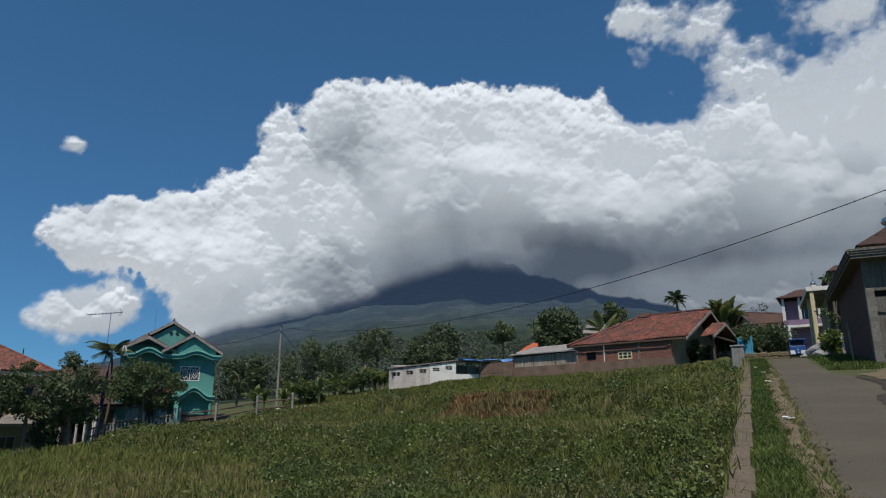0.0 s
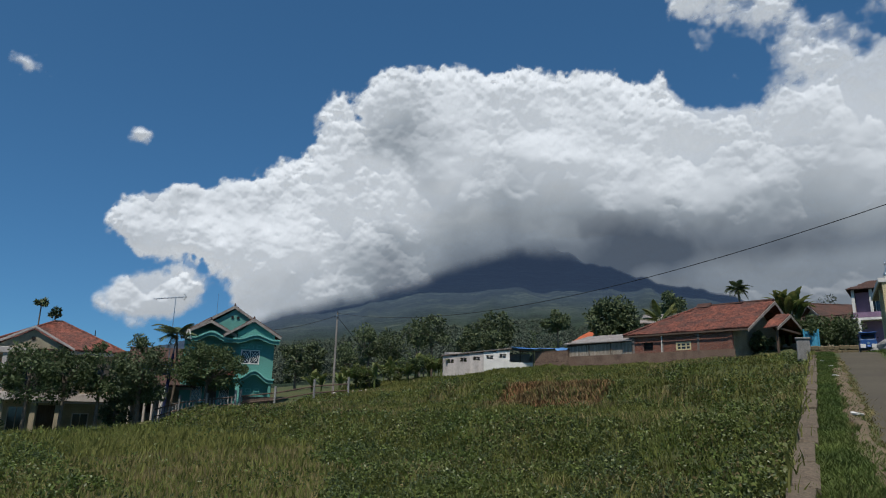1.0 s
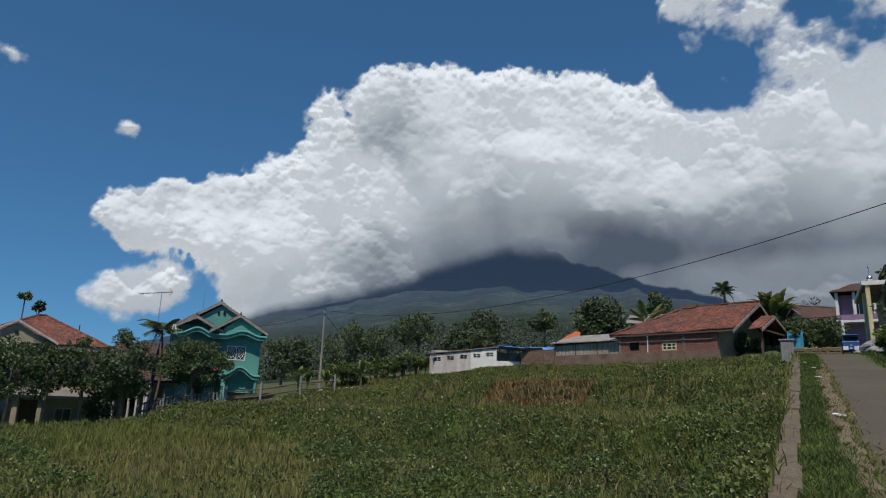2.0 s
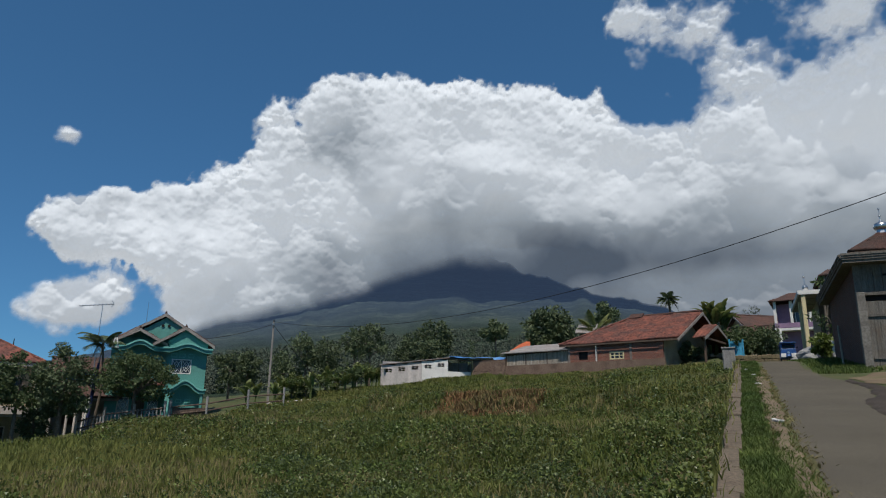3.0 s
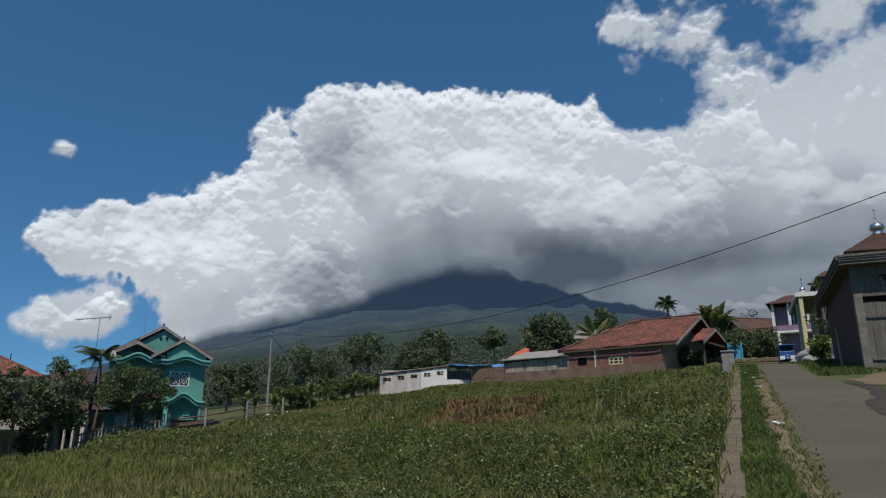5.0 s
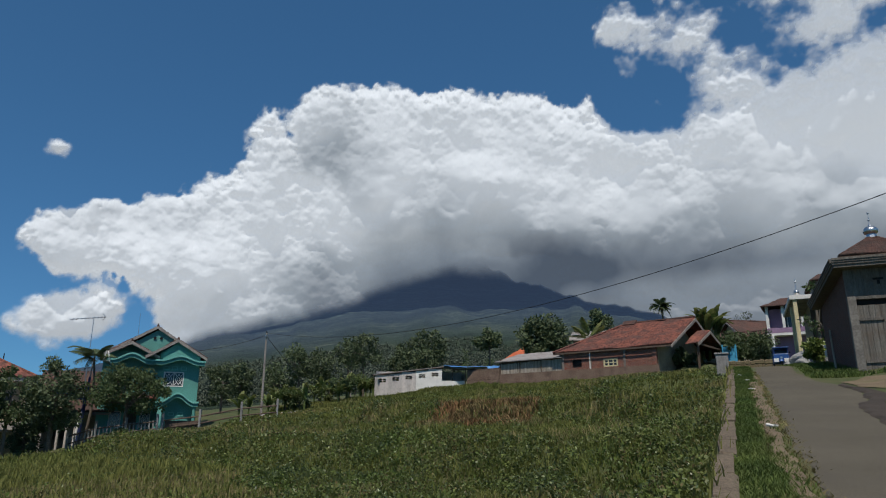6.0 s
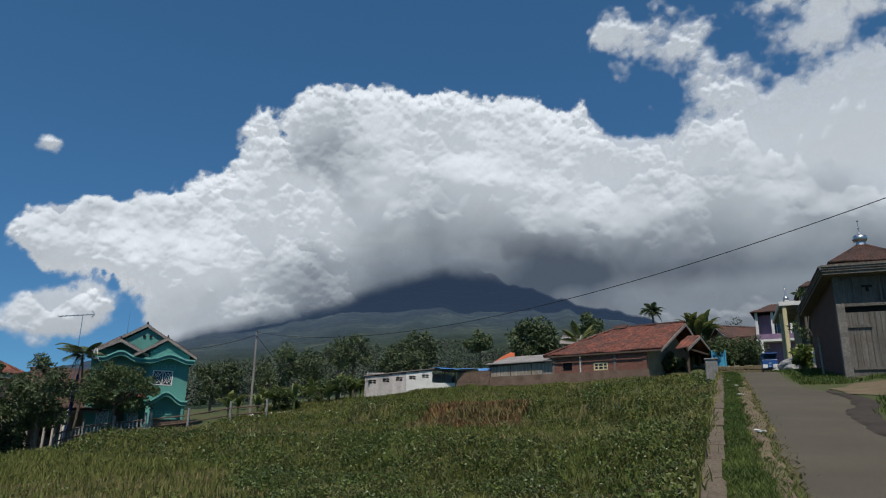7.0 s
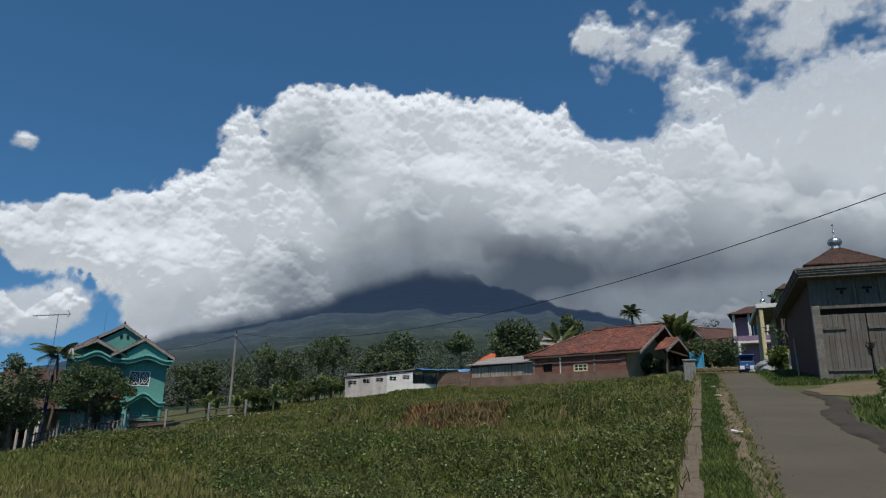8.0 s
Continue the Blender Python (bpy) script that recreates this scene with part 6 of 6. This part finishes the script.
def slope_level(x, y):
    return 0.12 * x + 0.10 * y - 1.08 + 0.10 * fbm(x * 0.06, y * 0.06, 2.0, 2)


def bank_phase(x, y):
    f = (slope_level(x, y) - 0.80) / 1.65
    return f - np.floor(f + 0.5), np.floor(f + 0.5)


def in_field(x, y):
    u, v = road_uv(x, y)
    built = (y > 50.5) & (x < -16.5) | (y > 44) & (x < -21) | (y > 69.5 - 0.05 * x) & (x < 4) | (x * 0.766 - (y - 58) * 0.643 > 13.5) & (y > 55) | (y > 70 - 0.66 * x) & (x > 3) & (y > 57) & (x + y > 72.5)
    return (v < -0.45) & ~built


def is_stubble(x, y):
    """The harvested corner of the lowest terrace."""
    return (slope_level(x, y) < 0.62) & (x < -0.26 * y + 0.9 * fbm(x * 0.4, y * 0.4, 19.0, 3))


def grow():
    # meadow grass on the treads
    x, y, rng = scatter(46000, 31)
    more = np.random.default_rng(71)
    far_d, far_a = np.sqrt(more.uniform(22 ** 2, 76 ** 2, 34000)), np.radians(more.uniform(-34, 26, 34000))
    x, y = np.concatenate([x, far_d * np.sin(far_a)]), np.concatenate([y, far_d * np.cos(far_a)])
    f, k = bank_phase(x, y)
    stubble = is_stubble(x, y)
    leafy = (slope_level(x, y) < 0.66) & ~stubble
    patch = fbm(x * 0.25, y * 0.25, 5.0, 4)
    brown = (np.abs(f) < 0.20) & (k == 1) & (np.abs(x - 2.2 + 0.9 * patch) < 2.3)
    m = in_field(x, y) & ~stubble & ~(leafy & (rng.uniform(size=len(x)) < 0.72)) & ~(brown & (rng.uniform(size=len(x)) < 0.5))
    dry = m & (((patch > 0.75) & (rng.uniform(size=len(x)) < 0.3)) | ((f > 0.06) & (f < 0.42) & (k == 0) & (rng.uniform(size=len(x)) < 0.16 + 0.12 * patch)))
    m &= ~dry
    size = 0.30 + 0.12 * np.clip(patch, -1, 1)
    wide = 0.008 + 0.00045 * np.hypot(x, y)
    blades("meadow_grass", x[m], y[m], size[m], np.repeat(wide[m], 6), 0.5, M_GRASS, "long green meadow grass on the terraces", 6, 1)
    blades("dry_meadow_grass", x[dry], y[dry], size[dry] * 1.2, np.repeat(wide[dry], 5), 0.4, M_GRASS_DRY, "straw-coloured seed stalks among the grass", 5, 2)
    b = in_field(x, y) & brown & (patch > -0.25 - 0.3 * rng.uniform(size=len(x)))
    blades("dead_weeds", x[b], y[b], size[b] * 1.2, np.repeat(wide[b] * 1.4, 7), 0.6, M_DEAD, "rust-brown dead weeds on the bank", 7, 3)
    # stubble field
    x, y, rng = scatter(26000, 33, 9.0, 46, -46, 4)
    m = in_field(x, y) & is_stubble(x, y)
    d = np.hypot(x, y)
    straw = m & (rng.uniform(size=len(x)) < np.where(d < 26, 0.74, 0.15))
    green = m & ~straw
    blades("rice_stubble", x[straw], y[straw], 0.30 + 0 * x[straw], np.repeat(0.009 + 0.0004 * d[straw], 5), 0.25, M_GRASS_DRY, "rows of pale cut rice stubble", 5, 4, 0.06)
    blades("rice_regrowth", x[green], y[green], 0.30 + 0.006 * d[green], np.repeat(0.009 + 0.0004 * d[green], 5), 0.4, M_GRASS, "fresh green shoots among the stubble", 5, 5, 0.08)
    # broad-leaved weeds on the banks and along the kerb
    x, y, rng = scatter(52000, 35, 7.0, 60)
    f, k = bank_phase(x, y)
    u, v = road_uv(x, y)
    m = in_field(x, y) & ((((np.abs(f) < 0.16) & (k < 1)) & ~is_stubble(x, y)) | ((slope_level(x, y) < 0.66) & ~is_stubble(x, y)) | ((np.abs(f) < 0.15) & (k < 3) & (rng.uniform(size=len(x)) < 0.8) & (np.abs(x - 2.2) > 2.2)) | ((v > -2.6) & (rng.uniform(size=len(x)) < 0.6)) | (rng.uniform(size=len(x)) < 0.06))
    x, y = x[m], y[m]
    n = len(x)
    c = np.stack([x, y, ground_height(x, y) + 0.12 + 0.16 * fbm(x * 0.9, y * 0.9, 23.0, 3)], -1)
    V, F = leaf_cloud(c, 0.22 * np.ones(n), 13, 0.046 + 0.0020 * np.repeat(np.hypot(x, y), 13), rng, 0.2)
    tagged(array_mesh("bank_weeds", V, F, M_WEED), "broad-leaved green weeds covering the field banks", "weeds", kind="stuff")
    pick = rng.uniform(size=n) < np.clip(0.16 + 0.4 * fbm(x * 0.5, y * 0.5, 17.0, 3), 0, 0.8)
    V, F = leaf_cloud(c[pick] + [0, 0, 0.06], 0.26 * np.ones(pick.sum()), 10, 0.036 + 0.0019 * np.repeat(np.hypot(x, y)[pick], 10), rng, 0.2)
    tagged(array_mesh("dark_weeds", V, F, M_LEAF), "dark green creepers on the field banks", "weeds", kind="stuff")
    late = rng.uniform(size=n) < np.clip(0.5 * fbm(x * 0.35, y * 0.35, 27.0, 3) - 0.15, 0, 0.5)
    V, F = leaf_cloud(c[late] + [0, 0, 0.05], 0.22 * np.ones(late.sum()), 8, 0.034 + 0.0018 * np.repeat(np.hypot(x, y)[late], 8), rng, 0.2)
    tagged(array_mesh("withered_weeds", V, F, M_WITHER), "withered brown weeds among the creepers", "weeds", kind="stuff")
    # verges of the lane
    rng = np.random.default_rng(37)
    u, v = rng.uniform(4.5, 40, 17000), rng.uniform(-0.12, 0.54, 17000)
    keep = rng.uniform(size=17000) < np.where((u > 10.5) & (u < 26) & (v > 0.24), 0.12, 0.95)
    u, v = u[keep], v[keep]
    x, y = road_xy(u, v)
    blades("verge_grass", x, y, 0.085 + 0.05 * rng.uniform(size=len(x)), np.repeat(0.007 + 0.0002 * u, 5), 0.7, M_VERGE, "short green grass on the lane's verge", 5, 6, 0.05)
    u, v = rng.uniform(6, 34, 2600), rng.uniform(0.15, 0.75, 2600)
    x, y = road_xy(u, v)
    blades("verge_straw", x, y, 0.05 + 0.05 * rng.uniform(size=len(x)), np.repeat(0.008 + 0.0002 * u, 4), 1.2, M_GRASS_DRY, "dry straw and dead grass on the verge", 4, 8, 0.06)
    u, v = rng.uniform(7, 60, 12000), 2.4 + rng.uniform(0, 1, 12000) ** 1.5 * 6.1
    keep = ~((u > 21.0) & (u < 28.0) & (v < 5.6)) & (v < np.where(u > 29.0, 4.3, 9)) & (v > 2.58 + 0.62 * smooth(28.0, 23.5, u) * smooth(16.0, 21.0, u) + 0.20 * smooth(30, 42, u) + np.where(u < 24, 0.35, 0.0))
    u, v = u[keep], v[keep]
    x, y = road_xy(u, v)
    blades("roadside_grass", x, y, 0.13 + 0.1 * rng.uniform(size=len(x)), np.repeat(0.010 + 0.0003 * u, 6), 0.6, M_VERGE, "grass along the lane's far side", 6, 7, 0.08)


grow()


def ground_patch(name, u0, u1, v0, v1, mat, label, seed, lift=0.03):
    """A patch of bare ground with an uneven edge, lying on the surface beside the lane."""
    rng = np.random.default_rng(seed)
    n, m = 40, 10
    V = []
    for q in range(n + 1):
        s = q / n
        u = u0 + (u1 - u0) * s
        swell = math.sin(math.pi * s) ** 0.5
        for k in range(m + 1):
            t = k / m
            mid = (v0 + v1) / 2
            v = mid + (v0 + (v1 - v0) * t - mid) * swell * (1 + 0.3 * float(lattice(np.array([u * 1.3]), np.array([t * 2.0 + seed]), np.array([0.5]))[0]))
            x, y = road_xy(u, v)
            V.append((x, y, max(gz(x, y), float(road_height(u)) - 0.02) + lift))
    F = [(q * (m + 1) + k, q * (m + 1) + k + 1, (q + 1) * (m + 1) + k + 1, (q + 1) * (m + 1) + k) for q in range(n) for k in range(m)]
    tagged(array_mesh(name, V, F, mat, smooth=True), label, "ground", kind="structure")


strip("dirt_verge", 7, 30, lambda u: (0.33 + 0.07 * math.sin(u * 1.7) + 0.05 * math.sin(u * 4.3), lane_edges(u)[0] + 0.05 + 0.03 * math.sin(u * 5.1)), 0.018, M_DIRT, 0.4, "dry brown earth along the edge of the lane", "verge")
ground_patch("dirt_apron", 21.6, 27.2, 3.1, 5.8, M_DIRT, "bare brown earth before the garage", 2, 0.02)
strip("wet_ditch", 4, 24.2, lambda u: (lane_edges(u)[1] - 0.20 + 0.05 * math.sin(u * 3.1) + 0.04 * math.sin(u * 7.3), lane_edges(u)[1] + 0.42 * float(smooth(24.3, 20, u)) * (1 + 0.2 * math.sin(u * 2.3))), 0.018, M_WET, 0.15, "dark wet ditch along the lane", "ditch")


def build_litter():
    rng = random.Random(6)
    for q, (u, v) in enumerate(((13.35, 0.46), (22.5, 0.35), (27.0, 0.3), (30.5, 0.1), (20.2, 4.2), (18.6, 3.9))):
        x, y = road_xy(u, v)
        z = max(gz(x, y), float(road_height(u))) + 0.05
        l = thing("litter", pose(x, y, z, rng.uniform(-8, 8), rng.uniform(-8, 8), rng.uniform(0, 90)), "crumpled scrap of white litter on the verge", "litter", "litter on the verge")
        bm = box((0.19 if q == 0 else 0.13, 0.12, 0.03), (0, 0, 0), bevel=0.01)
        for vert in bm.verts:
            vert.co += Vector((rng.uniform(-0.02, 0.02), rng.uniform(-0.02, 0.02), rng.uniform(-0.015, 0.02)))
        part("scrap", bm, M_WHITE, l)
    rocks = ((24.2, 45.6, 0.9), (23.6, 44.6, 0.5), (24.6, 44.2, 0.45), (23.3, 45.9, 0.35))
    for x, y, s in rocks:
        r = thing("boulder", pose(x, y, gz(x, y) + s * 0.3), "pale grey boulder by the porch", "rock", "boulders by the porch")
        bm = bmesh.new()
        bmesh.ops.create_icosphere(bm, subdivisions=3, radius=s)
        for vert in bm.verts:
            vert.co *= 1 + 0.25 * noise.noise(vert.co * 1.6 / s)
            vert.co.z *= 0.75
        part("stone", bm, M_CONCRETE, r)


build_litter()


def build_field_stones():
    """Pale stones along the foot of the utility pole."""
    rng = random.Random(15)
    for q in range(12):
        x, y = -15.0 + q * 0.36 + rng.uniform(-0.1, 0.1), 59.4 + q * 0.18 + rng.uniform(-0.2, 0.2)
        size = rng.uniform(0.12, 0.24)
        st = thing("stone", pose(x, y, gz(x, y) + size * 0.5, 0, 0, rng.uniform(0, 180)), "pale stone on the grass by the utility pole", "rock", "stones by the utility pole")
        bm = bmesh.new()
        bmesh.ops.create_icosphere(bm, subdivisions=2, radius=size)
        for vert in bm.verts:
            vert.co *= 1 + 0.3 * noise.noise(vert.co * 3 + Vector((q, 0, 0)))
            vert.co.z *= 0.7
        part("rock", bm, M_OFFWHITE, st)


build_field_stones()
